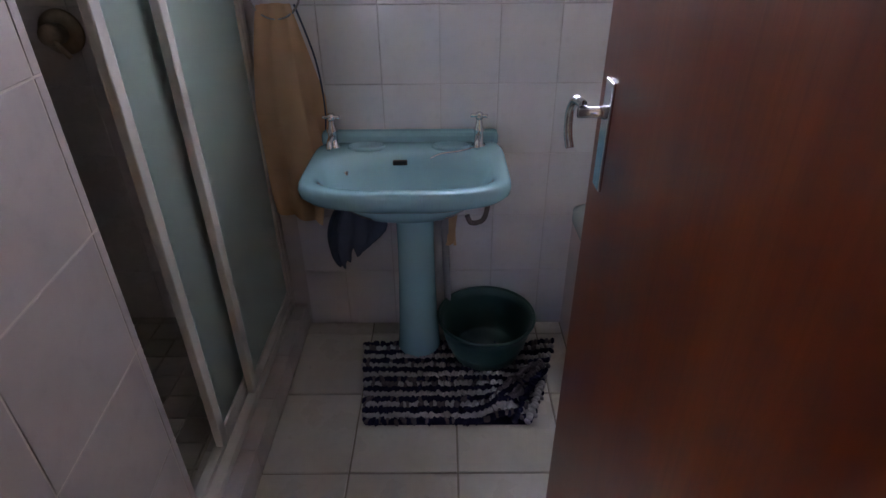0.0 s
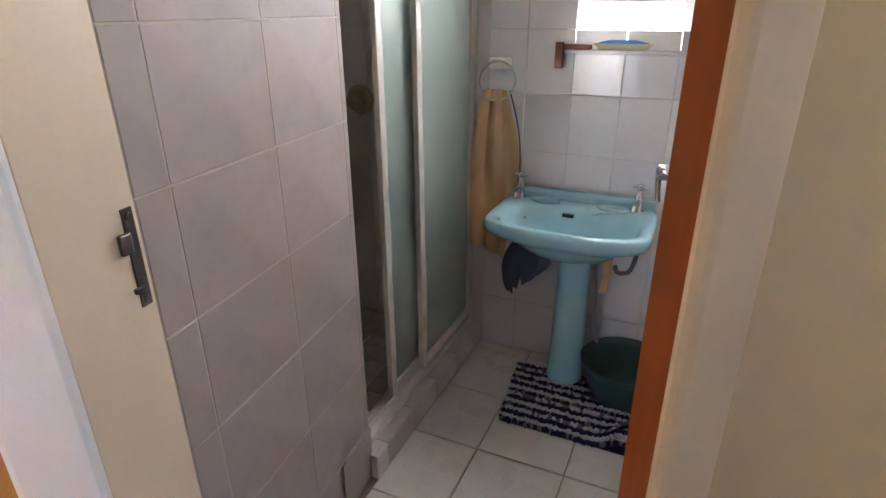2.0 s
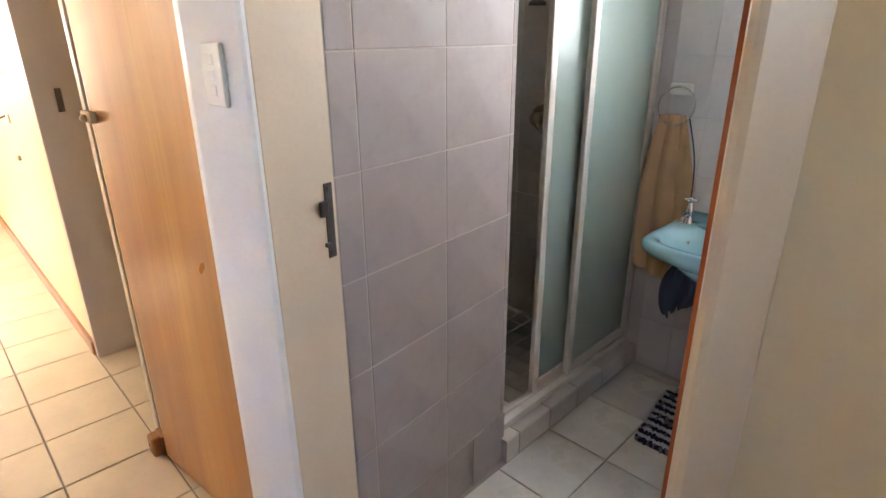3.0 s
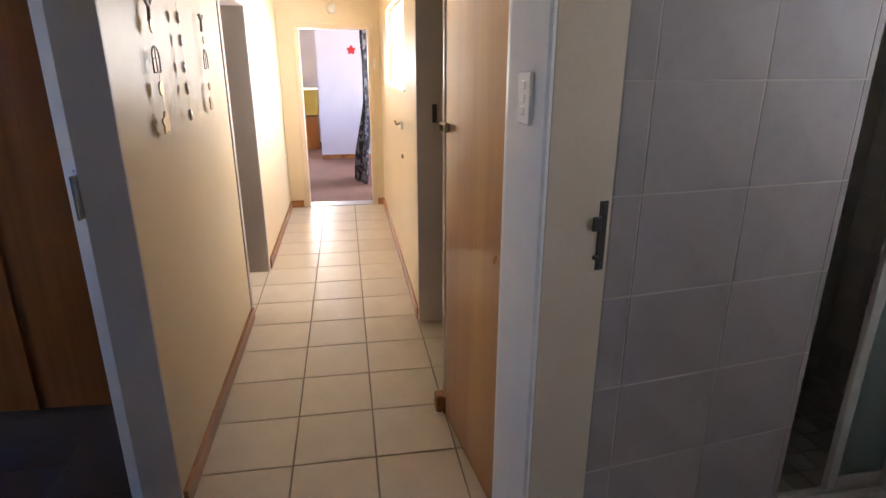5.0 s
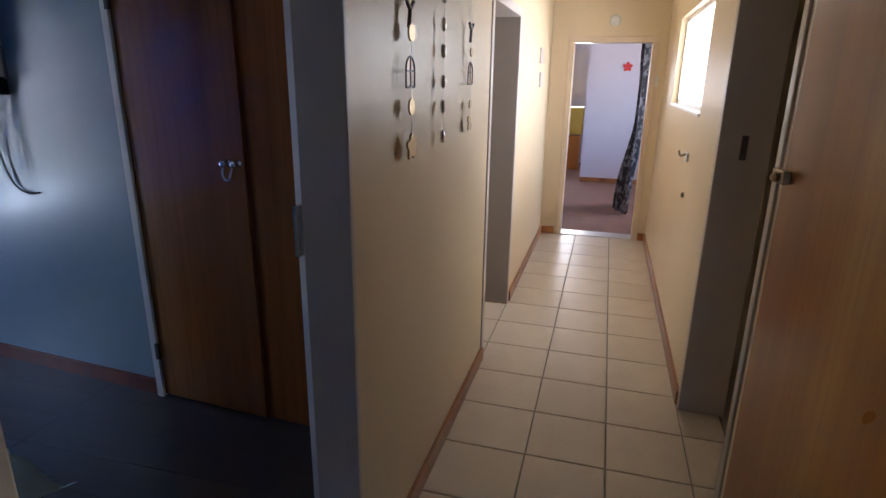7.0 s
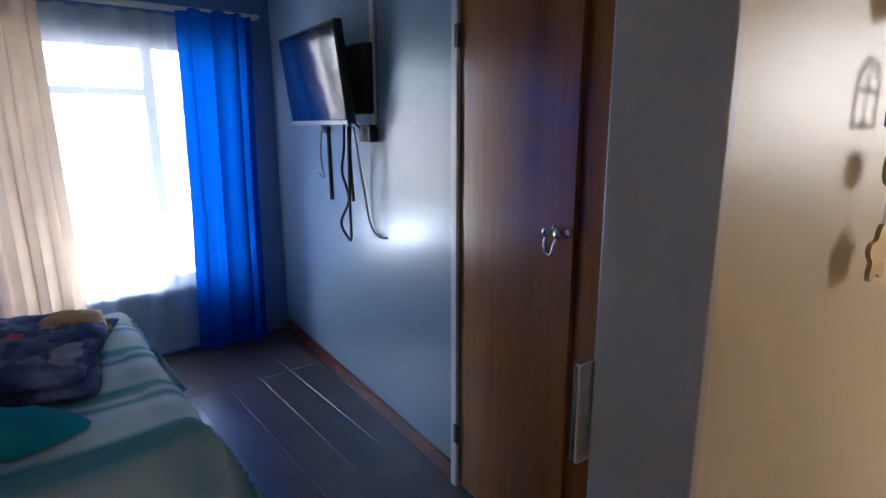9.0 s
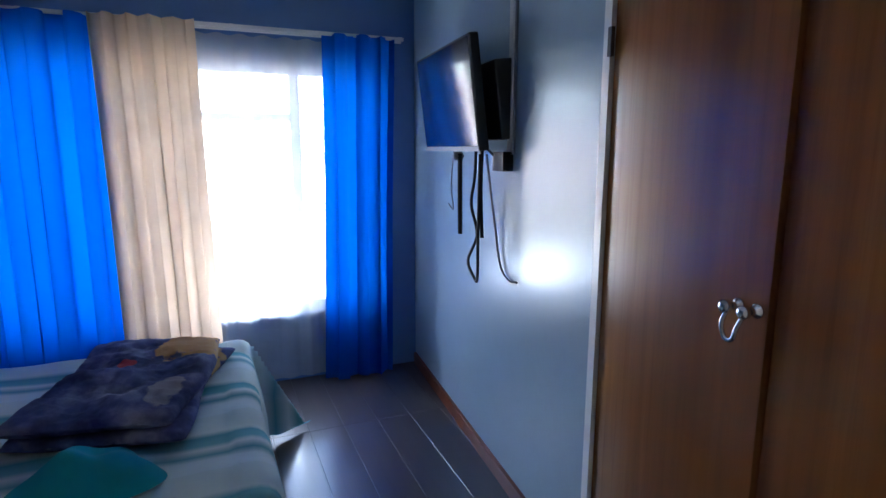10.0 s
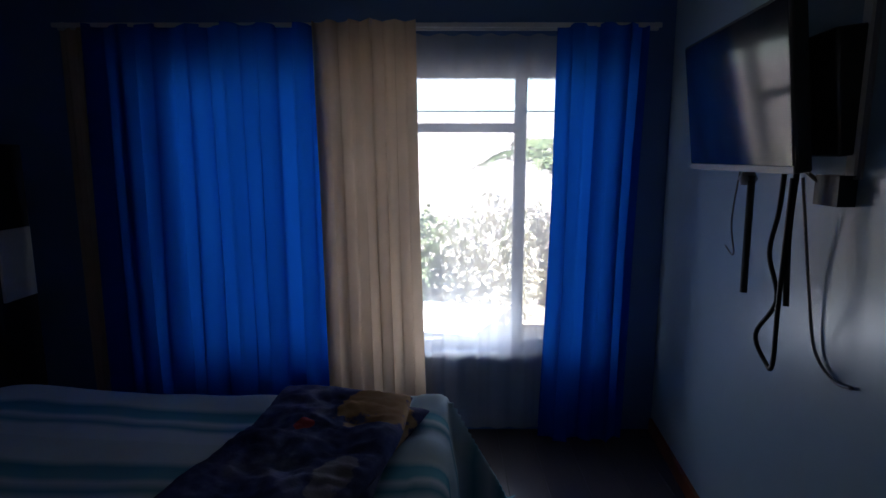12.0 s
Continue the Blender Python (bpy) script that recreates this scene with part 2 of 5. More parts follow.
# ---- builders ----
def mesh_of(name, bm, mat, smooth=False):
    me = bpy.data.meshes.new(name)
    bmesh.ops.recalc_face_normals(bm, faces=bm.faces)
    bm.to_mesh(me)
    bm.free()
    for m in (mat if isinstance(mat, (list, tuple)) else [mat]):
        me.materials.append(m)
    if smooth:
        for p in me.polygons:
            p.use_smooth = True
    return me


def part(name, bm, material, parent=None, label="", smooth=False):
    ob = new(name, mesh_of(name, bm, material, smooth))
    ob.parent = parent
    if label:
        ob["label"] = label
    return ob


def thing(name, label, category, at=(0, 0, 0), group="", kind=""):
    e = new(name)
    e.location = at
    return tagged(e, label, category, group, kind)


def setting(name, bm, mat, label, category):
    return tagged(part(name, bm, mat), label, category, "", "structure")


def add_box(bm, x0, x1, y0, y1, z0, z1, bev=0.0, m=None):
    r = bmesh.ops.create_cube(bm, size=1)
    vs = r["verts"]
    bmesh.ops.transform(bm, matrix=Matrix.Translation(((x0 + x1) / 2, (y0 + y1) / 2, (z0 + z1) / 2)) @ Matrix.Diagonal((x1 - x0, y1 - y0, z1 - z0, 1)), verts=vs)
    if bev:
        es = list({e for v in vs for e in v.link_edges})
        out = bmesh.ops.bevel(bm, geom=es, offset=bev, segments=2, affect="EDGES", profile=0.5)
        vs = list({v for f in out["faces"] for v in f.verts} | {v for v in vs if v.is_valid})
    if m is not None:
        bmesh.ops.transform(bm, matrix=m, verts=vs)
    return vs


def box(x0, x1, y0, y1, z0, z1, bev=0.0, m=None):
    bm = bmesh.new()
    add_box(bm, x0, x1, y0, y1, z0, z1, bev, m)
    return bm


def boxes(rows, bev=0.0):
    bm = bmesh.new()
    for r in rows:
        add_box(bm, *r, bev)
    return bm


def prism(points, z0, z1):
    """An upright block over a plan of corners."""
    bm = bmesh.new()
    lo = [bm.verts.new((x, y, z0)) for x, y in points]
    hi = [bm.verts.new((x, y, z1)) for x, y in points]
    n = len(points)
    bm.faces.new(lo)
    bm.faces.new(hi)
    for i in range(n):
        bm.faces.new((lo[i], lo[(i + 1) % n], hi[(i + 1) % n], hi[i]))
    return bm


def lathe(profile, n=32, sx=1.0, sy=1.0, at=(0, 0, 0)):
    """A turned body: profile rows of (radius, height)."""
    bm = bmesh.new()
    rings = []
    for r, z in profile:
        rings.append([bm.verts.new((at[0] + sx * r * math.cos(2 * math.pi * i / n), at[1] + sy * r * math.sin(2 * math.pi * i / n), at[2] + z)) for i in range(n)])
    for a, b in zip(rings, rings[1:]):
        for i in range(n):
            bm.faces.new((a[i], a[(i + 1) % n], b[(i + 1) % n], b[i]))
    if profile[0][0] > 1e-4:
        bm.faces.new(rings[0])
    if profile[-1][0] > 1e-4:
        bm.faces.new(rings[-1])
    bmesh.ops.remove_doubles(bm, verts=bm.verts, dist=1e-5)
    return bm


def tube(points, r=0.006, n=10, closed=False):
    """A round bar through the points, smoothed."""
    pts = [Vector(p) for p in points]
    fine = []
    for i in range(len(pts) - 1):
        p0, p1, p2, p3 = pts[max(i - 1, 0)], pts[i], pts[i + 1], pts[min(i + 2, len(pts) - 1)]
        for k in range(6):
            s = k / 6
            fine.append(0.5 * (2 * p1 + (p2 - p0) * s + (2 * p0 - 5 * p1 + 4 * p2 - p3) * s * s + (3 * p1 - p0 - 3 * p2 + p3) * s ** 3))
    fine.append(pts[-1])
    bm = bmesh.new()
    rings, up = [], Vector((0.3, 0.5, 0.8))
    for i, p in enumerate(fine):
        d = (fine[min(i + 1, len(fine) - 1)] - fine[max(i - 1, 0)]).normalized()
        if abs(d.dot(up)) > 0.98:
            up = Vector((0.8, 0.1, 0.2))
        a = d.cross(up).normalized()
        b = d.cross(a)
        rings.append([bm.verts.new(p + r * (math.cos(2 * math.pi * k / n) * a + math.sin(2 * math.pi * k / n) * b)) for k in range(n)])
    for a, b in zip(rings, rings[1:]):
        for i in range(n):
            bm.faces.new((a[i], a[(i + 1) % n], b[(i + 1) % n], b[i]))
    bm.faces.new(rings[0])
    bm.faces.new(rings[-1])
    return bm


def join(*bms):
    out = bmesh.new()
    for b in bms:
        me = bpy.data.meshes.new("tmp")
        b.to_mesh(me)
        b.free()
        out.from_mesh(me)
        bpy.data.meshes.remove(me)
    return out


def moved(bm, m):
    bmesh.ops.transform(bm, matrix=m, verts=bm.verts)
    return bm


def grid(nu, nv, fn):
    """A sheet with the places fn(u, v), u and v from 0 to 1."""
    bm = bmesh.new()
    vs = [[bm.verts.new(fn(i / nu, j / nv)) for j in range(nv + 1)] for i in range(nu + 1)]
    for i in range(nu):
        for j in range(nv):
            bm.faces.new((vs[i][j], vs[i + 1][j], vs[i + 1][j + 1], vs[i][j + 1]))
    return bm


def wall_with_holes(along, a0, a1, b0, b1, z1, holes):
    """Boxes of a wall that runs along x or y from a0 to a1, with holes (from, to, sill, head)."""
    rows, at = [], a0
    for h0, h1, s, t in sorted(holes):
        rows += [(at, h0, -0.1, z1), (h0, h1, t, z1), (h0, h1, -0.1, s if s > 0 else -0.02)]
        at = h1
    rows.append((at, a1, -0.1, z1))
    return boxes([(p, q, b0, b1, lo, hi) if along == "x" else (b0, b1, p, q, lo, hi) for p, q, lo, hi in rows])


H = 2.62
YR, YR2 = -0.02, 0.17      # corridor wall towards the bathroom
YL, YL2 = -1.06, -1.25     # corridor wall towards the bedroom
XE, XE2 = -5.54, -5.70     # end wall of the corridor
X0 = 2.30

# ---- large structure ----
setting("wall_corridor_north", wall_with_holes("x", XE, -0.55, YR, YR2, H, [(-4.58, -3.06, 1.37, 1.98), (-2.415, -1.475, 0, 1.98), (-1.40, -0.565, 0, 1.98)]), CREAM, "cream painted plaster wall with doors along the corridor", "wall")
setting("wall_corridor_south", join(wall_with_holes("x", XE, X0, YL2, -1.186, H, [(-3.47, -2.63, 0, 1.95), (-1.115, -0.085, 0, 1.98)]), wall_with_holes("x", XE, X0, -1.186, YL, H, [(-3.47, -2.63, 0, 1.95), (-0.97, -0.085, 0, 1.98)])), CREAM, "cream painted plaster wall with hanging ornaments", "wall")
setting("wall_corridor_end", wall_with_holes("y", YL2, YR2, XE2, XE, H, [(-0.86, -0.14, 0, 1.875)]), CREAM, "cream painted end wall with a doorway", "wall")
# The hole here is added to let sky light into the near hall.
setting("wall_entrance", wall_with_holes("y", YL2 - 0.15, 0.27, X0, X0 + 0.18, H, [(-0.78, -0.38, 1.45, 1.95)]), CREAM, "cream wall closing the hall, with an added window hole for daylight", "wall")
setting("wall_hall_north", join(prism([(0.484, 0.098), (X0, 0.098), (X0, 0.26), (0.55, 0.26)], -0.1, H), box(-0.56, 0.484, -0.045, 0.12, 1.985, H), box(-0.56, 0.52, 0.12, 0.165, 1.985, H)), CREAM, "cream painted plaster wall beside the bathroom door", "wall")
setting("ceiling", boxes([(XE2, X0 + 0.2, YL2 + 0.06, 0.24, H, H + 0.1)]), CEIL, "plain white painted corridor ceiling", "ceiling")
setting("floor", boxes([(XE, X0, YL2, 0.165, -0.1, -0.0065)]), GROUT, "cream ceramic floor tiles with grey grout lines", "floor")

# bathroom shell
PARTGROUT = paint("mauve_grout", (0.50, 0.42, 0.36), 0.9, 0.1, 5, 120, 0.3)
BX1, BY1 = 1.35, 1.83
setting("wall_bathroom_back", wall_with_holes("x", -1.45, BX1 + 0.2, BY1, BY1 + 0.2, H, [(-0.11, 0.76, 1.375, 2.06)]), WGROUT, "white tiled bathroom wall under the window", "wall")
setting("wall_bathroom_side", boxes([(BX1, BX1 + 0.2, 0.255, BY1, -0.1, H)]), WALLTILE, "white bathroom side wall beside the bath", "wall")
setting("wall_shower_partition", boxes([(-0.55, -0.3830, 0.122, 0.845, 0, H)]), PARTGROUT, "mauve tiled partition wall beside the shower", "wall")
setting("wall_shower_side", boxes([(-1.45, -1.30, YR2, BY1, 0, H)]), DARKTILE, "dark tiled wall inside the shower", "wall")
setting("wall_shower_front", boxes([(-1.30, -0.55, YR2, 0.30, 0, H)]), DARKTILE, "dark tiled wall closing the shower", "wall")
setting("ceiling_bathroom", boxes([(-1.45, BX1 + 0.2, 0.245, BY1 + 0.2, H + 0.003, H + 0.103)]), CEIL, "plain white bathroom ceiling", "ceiling")
setting("floor_bathroom", boxes([(-0.55, BX1, 0.10, BY1, -0.1, -0.006)]), GROUT, "white ceramic bathroom floor tiles with dark grout", "floor")
setting("floor_shower", boxes([(-1.30, -0.55, 0.30, BY1, -0.1, 0.03)]), MOSAIC, "brown mosaic shower floor", "floor")

# bedroom shell, its wall with the screen is a little out of square
BEDX1, BEDY = 1.55, -4.82


def side_x(y):
    return -1.815 + (y + 2.30) * 0.089


def slanted(y0, y1, z0, z1, front, thick):
    """A slab along the slanted bedroom wall."""
    bm = bmesh.new()
    vs = []
    for z in (z0, z1):
        for y, d in ((y0, front), (y1, front), (y1, front - thick), (y0, front - thick)):
            vs.append(bm.verts.new((side_x(y) + d, y, z)))
    for f in ((0, 1, 2, 3), (4, 5, 6, 7), (0, 1, 5, 4), (1, 2, 6, 5), (2, 3, 7, 6), (3, 0, 4, 7)):
        bm.faces.new([vs[i] for i in f])
    return bm


setting("wall_bedroom_side", join(slanted(-4.82, -2.53, -0.1, H, 0, 0.5), slanted(-2.53, YL2, 2.0, H, 0, 0.5), slanted(-2.53, YL2, 0, 2.0, -0.42, 0.1)), BLUEWALL, "glossy grey-blue painted bedroom wall", "wall")
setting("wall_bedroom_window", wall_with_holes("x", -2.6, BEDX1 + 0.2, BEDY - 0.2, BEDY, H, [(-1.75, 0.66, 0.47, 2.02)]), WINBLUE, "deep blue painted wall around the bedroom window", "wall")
setting("wall_bedroom_head", boxes([(BEDX1, BEDX1 + 0.2, BEDY, YL2, -0.1, H)]), BLUEWALL, "blue painted wall behind the bed head", "wall")
setting("wall_bedroom_lining", wall_with_holes("x", -2.2, BEDX1, YL2 - 0.012, YL2, H, [(-1.13, -0.07, 0, 1.98)]), BLUEWALL, "blue painted wall beside the bedroom door", "wall")
setting("ceiling_bedroom", boxes([(-2.6, BEDX1 + 0.2, BEDY - 0.2, YL2, H, H + 0.1)]), CEIL, "plain white bedroom ceiling", "ceiling")
setting("floor_bedroom", boxes([(-2.6, BEDX1, BEDY, YL2, -0.1, -0.005)]), DARKPL, "dark laminate plank floor with a dull shine", "floor")

# room beyond the end door, room opposite the window, room behind the open doorway
setting("floor_far_room", boxes([(-11.2, XE, -2.6, 0.75, -0.1, 0.0)]), CARPET, "brown-red carpet floor", "floor")
setting("wall_far_room", join(box(-11.2, -11.05, -2.6, 0.75, 0, H), box(-11.2, XE2, -2.75, -2.6, 0, H), box(-11.2, XE2, 0.75, 0.9, 0, 0.75), box(-11.2, -8.0, 0.75, 0.9, 0.75, H), box(-6.4, XE2, 0.75, 0.9, 0.75, H), box(-8.0, -6.4, 0.75, 0.9, 2.0, H), box(XE2, XE, -2.75, YL2, 0, H), box(XE2, XE, YR2, 0.9, 0, H)), LILAC, "pale lilac wall of the room at the end", "wall")
setting("wall_far_partition", boxes([(-9.05, -8.90, -0.83, 0.75, 0, H)]), LILAC, "pale lilac partition wall", "wall")
setting("ceiling_far_room", boxes([(-11.2, XE2, -2.75, 0.9, H, H + 0.1)]), CEIL, "plain ceiling of the end room", "ceiling")
setting("wall_side_room", join(box(-5.5, -5.4, -3.3, YL2, 0, H), box(-2.75, -2.62, -3.3, YL2, 0, H), box(-5.5, -2.62, -3.4, -3.3, 0, H)), CREAM, "plain cream wall of a side room", "wall")
setting("floor_side_room", boxes([(-5.4, -2.75, -3.3, YL2, -0.1, -0.002)]), CARPET, "carpet floor of a side room", "floor")
setting("ceiling_side_room", boxes([(-5.5, -2.62, -3.4, YL2, H, H + 0.1)]), CEIL, "plain ceiling of a side room", "ceiling")
setting("wall_store_room", join(box(-2.9, -2.8, YR2, 1.9, 0, H), box(-1.56, -1.45, YR2, 1.9, 0, H), box(-2.9, -1.45, 1.9, 2.0, 0, H)), CREAM, "plain cream wall of a small room", "wall")
setting("floor_store_room", boxes([(-2.8, -1.56, YR2, 1.9, -0.1, -0.002)]), FLOORTILE, "tiled floor of a small room", "floor")
setting("ceiling_store_room", boxes([(-2.9, -1.45, YR2, 2.0, H, H + 0.1)]), CEIL, "plain ceiling of a small room", "ceiling")

# ---- door frames, skirtings ----
def skirting(name, rows):
    bm = bmesh.new()
    for r in rows:
        add_box(bm, *r, 0.004)
    return setting(name, bm, SKIRT, "brown varnished wooden skirting board", "skirting")


skirting("baseboard_south", [(-2.615, -0.985, YL - 0.002, YL + 0.018, 0, 0.075)])
skirting("baseboard_south_far", [(XE + 0.02, -3.53, YL - 0.002, YL + 0.018, 0, 0.075)])
skirting("baseboard_north_far", [(XE + 0.02, -2.43, YR - 0.018, YR + 0.002, 0, 0.075)])
skirting("baseboard_end", [(XE - 0.002, XE + 0.018, YL, -0.92, 0, 0.075), (XE - 0.002, XE + 0.018, -0.095, YR, 0, 0.075)])
skirting("baseboard_post", [(-1.475, -1.40, YR - 0.02, YR + 0.002, 0, 0.09)])
skirting("baseboard_hall", [(0.0, X0, YL - 0.002, YL + 0.018, 0, 0.075)])
sk = slanted(-4.80, -2.54, 0, 0.075, 0.018, 0.02)
setting("baseboard_bedroom", sk, REDWOOD, "brown wooden skirting board in the bedroom", "skirting")
skirting("baseboard_far", [(-8.905, -8.885, -0.83, 0.7, 0, 0.07)])


def frame_x(name, x0, x1, y0, y1, head, w=0.045, mat=None, label="white gloss painted steel door frame"):
    """A door frame in a wall that runs along x: two posts and a head, a rebate stop inside."""
    ob = thing(name, label, "door frame", kind="structure")
    mat = mat or FRAMEWHITE
    part("post", box(x0 - 0.003, x0 + w, y0 - 0.008, y1 + 0.008, 0, head, 0.004), mat, ob)
    part("post", box(x1 - w, x1 + 0.003, y0 - 0.008, y1 + 0.008, 0, head, 0.004), mat, ob)
    part("head", box(x0 - 0.003, x1 + 0.003, y0 - 0.008, y1 + 0.008, head - w, head + 0.003, 0.004), mat, ob)
    return ob


CREAMFRAME = paint("cream_gloss_frame_paint", (0.72, 0.58, 0.43), 0.35, 0.06, 3, 90, 0.15)
GREYFRAME = paint("grey_brown_frame_paint", (0.60, 0.54, 0.51), 0.4, 0.08, 3, 90, 0.15)
# bathroom frame: cream reveal, with a rounded nosing
bf = thing("bathroom_door_frame", "cream painted door frame of the bathroom", "door frame", kind="structure")
part("post", prism([(-0.366, -0.053), (-0.358, -0.048), (-0.383, 0.121), (-0.56, 0.121), (-0.56, -0.053)], 0, 1.984), CREAMFRAME, bf)
part("post", prism([(0.424, 0.060), (0.428, 0.053), (0.436, 0.052), (0.444, 0.055), (0.486, 0.096), (0.55, 0.262), (0.535, 0.262), (0.446, 0.083), (0.428, 0.068)], 0, 1.984), CREAMFRAME, bf)
part("head", prism([(-0.375, -0.05), (0.44, 0.05), (0.52, 0.155), (-0.40, 0.155)], 1.955, 1.984), CREAMFRAME, bf)
part("casing", prism([(-0.548, -0.084), (-0.541, -0.089), (-0.363, -0.064), (-0.356, -0.058), (-0.358, -0.050), (-0.548, -0.056)], 0, 2.04), FRAMEWHITE, bf, "white gloss painted casing")
pp = pose(-0.358, -0.048, 0, 0, 0, 8.4)
st = part("strike_plate", moved(box(-0.002, 0.003, 0.140, 0.162, 1.065, 1.235, 0.001), pp), STEEL, bf, "worn dark steel strike plate")
part("keep", moved(join(box(0.003, 0.012, 0.128, 0.142, 1.095, 1.105, 0.002), box(0.003, 0.012, 0.120, 0.142, 1.165, 1.20, 0.003)), pp), STEEL, st)
part("screw", moved(lathe([(0.007, 0), (0.006, 0.003)], 10), pp @ pose(0.003, 0.151, 1.222, 0, 90, 0)), STEEL, st)
part("screw", moved(lathe([(0.007, 0), (0.006, 0.003)], 10), pp @ pose(0.003, 0.151, 1.077, 0, 90, 0)), STEEL, st)

bdf = thing("bedroom_door_frame", "white painted steel frame of the bedroom door", "door frame", kind="structure")
part("post", prism([(-1.012, -1.186), (-1.03, -1.190), (-1.128, -1.19), (-1.128, -1.262), (-1.128, -1.274), (-1.098, -1.274), (-1.082, -1.262), (-1.024, -1.197)], 0, 1.979), GREYFRAME, bdf)
part("reveal", box(-0.99, -0.972, -1.185, YL + 0.006, 0, 1.98, 0.003), GREYFRAME, bdf, "grey-brown painted door reveal")
part("post", box(-0.13, -0.097, YL2 - 0.02, YL + 0.006, 0, 1.98, 0.004), CREAMFRAME, bdf)
part("head", box(-0.995, -0.13, YL2 - 0.02, YL + 0.006, 1.95, 1.985, 0.004), FRAMEWHITE, bdf)
ps = pose(-1.020, -1.194, 0, 0, 0, -41)
sp = part("strike_plate", moved(box(-0.002, 0.004, -0.036, -0.004, 1.095, 1.235, 0.001), ps), CHROME, bdf, "chrome strike plate")
part("keep", box(-1.010, -0.95, -1.197, -1.186, 1.10, 1.23, 0.003), CHROME, sp)

frame_x("end_room_frame_side", -3.52, -2.60, YL2, YL, 1.95, 0.05, GREYFRAME, "grey-brown painted frame of an open doorway")
ef = thing("end_door_frame", "cream painted frame round the end doorway", "door frame", kind="structure")
part("post", box(XE2, XE + 0.012, -0.90, -0.85, 0, 1.87, 0.004), CREAMFRAME, ef)
part("post", box(XE2, XE + 0.012, -0.15, -0.10, 0, 1.87, 0.004), CREAMFRAME, ef)
part("head", box(XE2, XE + 0.012, -0.90, -0.10, 1.87, 1.925, 0.004), CREAMFRAME, ef)
part("threshold", box(XE2 - 0.02, XE + 0.01, -0.85, -0.15, 0.0, 0.008, 0.003), ALU, ef, "thin metal threshold strip")
frame_x("open_room_frame", -2.42, -1.47, YR, YR2, 1.98, 0.04, GREYFRAME, "grey-brown painted frame of an open doorway")
part("strike_plate", box(-2.382, -2.377, 0.06, 0.085, 1.22, 1.32, 0.001), STEEL, bpy.data.objects["open_room_frame"], "dark strike plate")
cf = thing("cupboard_door_frame", "white painted frame of the hall cupboard", "door frame", kind="structure")
part("post", box(-0.60, -0.562, YR - 0.004, YR2, 0, 1.98, 0.004), FRAMEWHITE, cf)
part("post", box(-1.42, -1.395, YR - 0.008, YR2, 0, 1.98, 0.004), CREAMFRAME, cf)
part("head", box(-1.395, -0.60, YR - 0.008, YR2, 1.945, 1.985, 0.004), FRAMEWHITE, cf)
setting("wall_cupboard_back", boxes([(-1.44, -0.56, YR2, YR2 + 0.03, 0, H)]), CREAM, "plain panel closing the cupboard", "wall")


# ---- doors ----
def door_leaf(name, label, w, h, t, m, mat, edge=None):
    ob = thing(name, label, "door")
    part("panel", box(0, w, 0, t, 0.008, h, 0.002), mat, ob)
    ob.matrix_world = m
    return ob


def lever(parent, x, z, side, sgn, face=0.0, plate=True, mat=CHROME):
    """A lever handle on a long back plate, on the side of a leaf that looks to -y (-1) or +y (1)."""
    y = face
    p = part("back_plate", box(x - 0.02, x + 0.02, min(y, y + side * 0.006), max(y, y + side * 0.006), z - 0.13, z + 0.05, 0.002), mat, parent, "chrome back plate")
    part("neck", moved(lathe([(0.012, 0), (0.009, 0.012), (0.009, 0.045)], 14), Matrix.Translation((x, y + side * 0.004, z)) @ Euler((radians(-90 * side), 0, 0)).to_matrix().to_4x4()), mat, p, smooth=True)
    part("lever", tube([(x, y + side * 0.042, z + 0.012), (x + sgn * 0.02, y + side * 0.05, z + 0.014), (x + sgn * 0.045, y + side * 0.052, z - 0.012), (x + sgn * 0.05, y + side * 0.05, z - 0.05), (x + sgn * 0.043, y + side * 0.046, z - 0.075)], 0.0075, 10), mat, p, "curved chrome lever", True)
    return p


# bathroom door, open into the room
bd = door_leaf("bathroom_door", "red-brown varnished wooden bathroom door, standing open", 0.80, 1.95, 0.042, Matrix.Identity(4), REDWOOD)
part("hinge_edge", box(-0.003, 0.0005, 0.0, 0.042, 0.01, 1.945), EDGEWOOD, bd, "orange varnished hinge edge")
lever(bd, 0.735, 1.168, 1, 1, 0.042)
lever(bd, 0.735, 1.168, -1, 1, 0.0)
for z in (0.22, 1.68):
    part("hinge", moved(lathe([(0.007, 0), (0.007, 0.09)], 10), pose(-0.006, 0.0, z)), BRASS, bd)
bd.matrix_world = pose(0.435, 0.138, 0, 0, 0, 89.7)

# hall cupboard door, ajar
cd = door_leaf("cupboard_door", "orange varnished wooden cupboard door, slightly ajar", 0.775, 1.94, 0.038, Matrix.Identity(4), DOORWOOD)
lt = part("latch", box(-0.02, 0.05, -0.022, 0.0, 1.285, 1.32, 0.004), BRASS, cd, "dull brass cupboard latch")
part("latch_knob", moved(lathe([(0.010, 0), (0.013, 0.012), (0.006, 0.02)], 12), pose(0.02, -0.018, 1.30, 90, 0, 0)), BRASS, lt, smooth=True)
cd.matrix_world = pose(-1.392, -0.034, 0, 0, 0, 6.5)

ds = thing("door_stop", "dark brown wooden door stop at the cupboard frame", "door stop", (-1.445, -0.045, 0))
part("block", box(-0.032, 0.030, -0.028, 0.024, 0, 0.085, 0.010), SKIRT, ds)
part("screw", moved(lathe([(0.006, 0), (0.005, 0.003)], 10), pose(0, -0.028, 0.05, 90, 0, 0)), STEEL, ds)

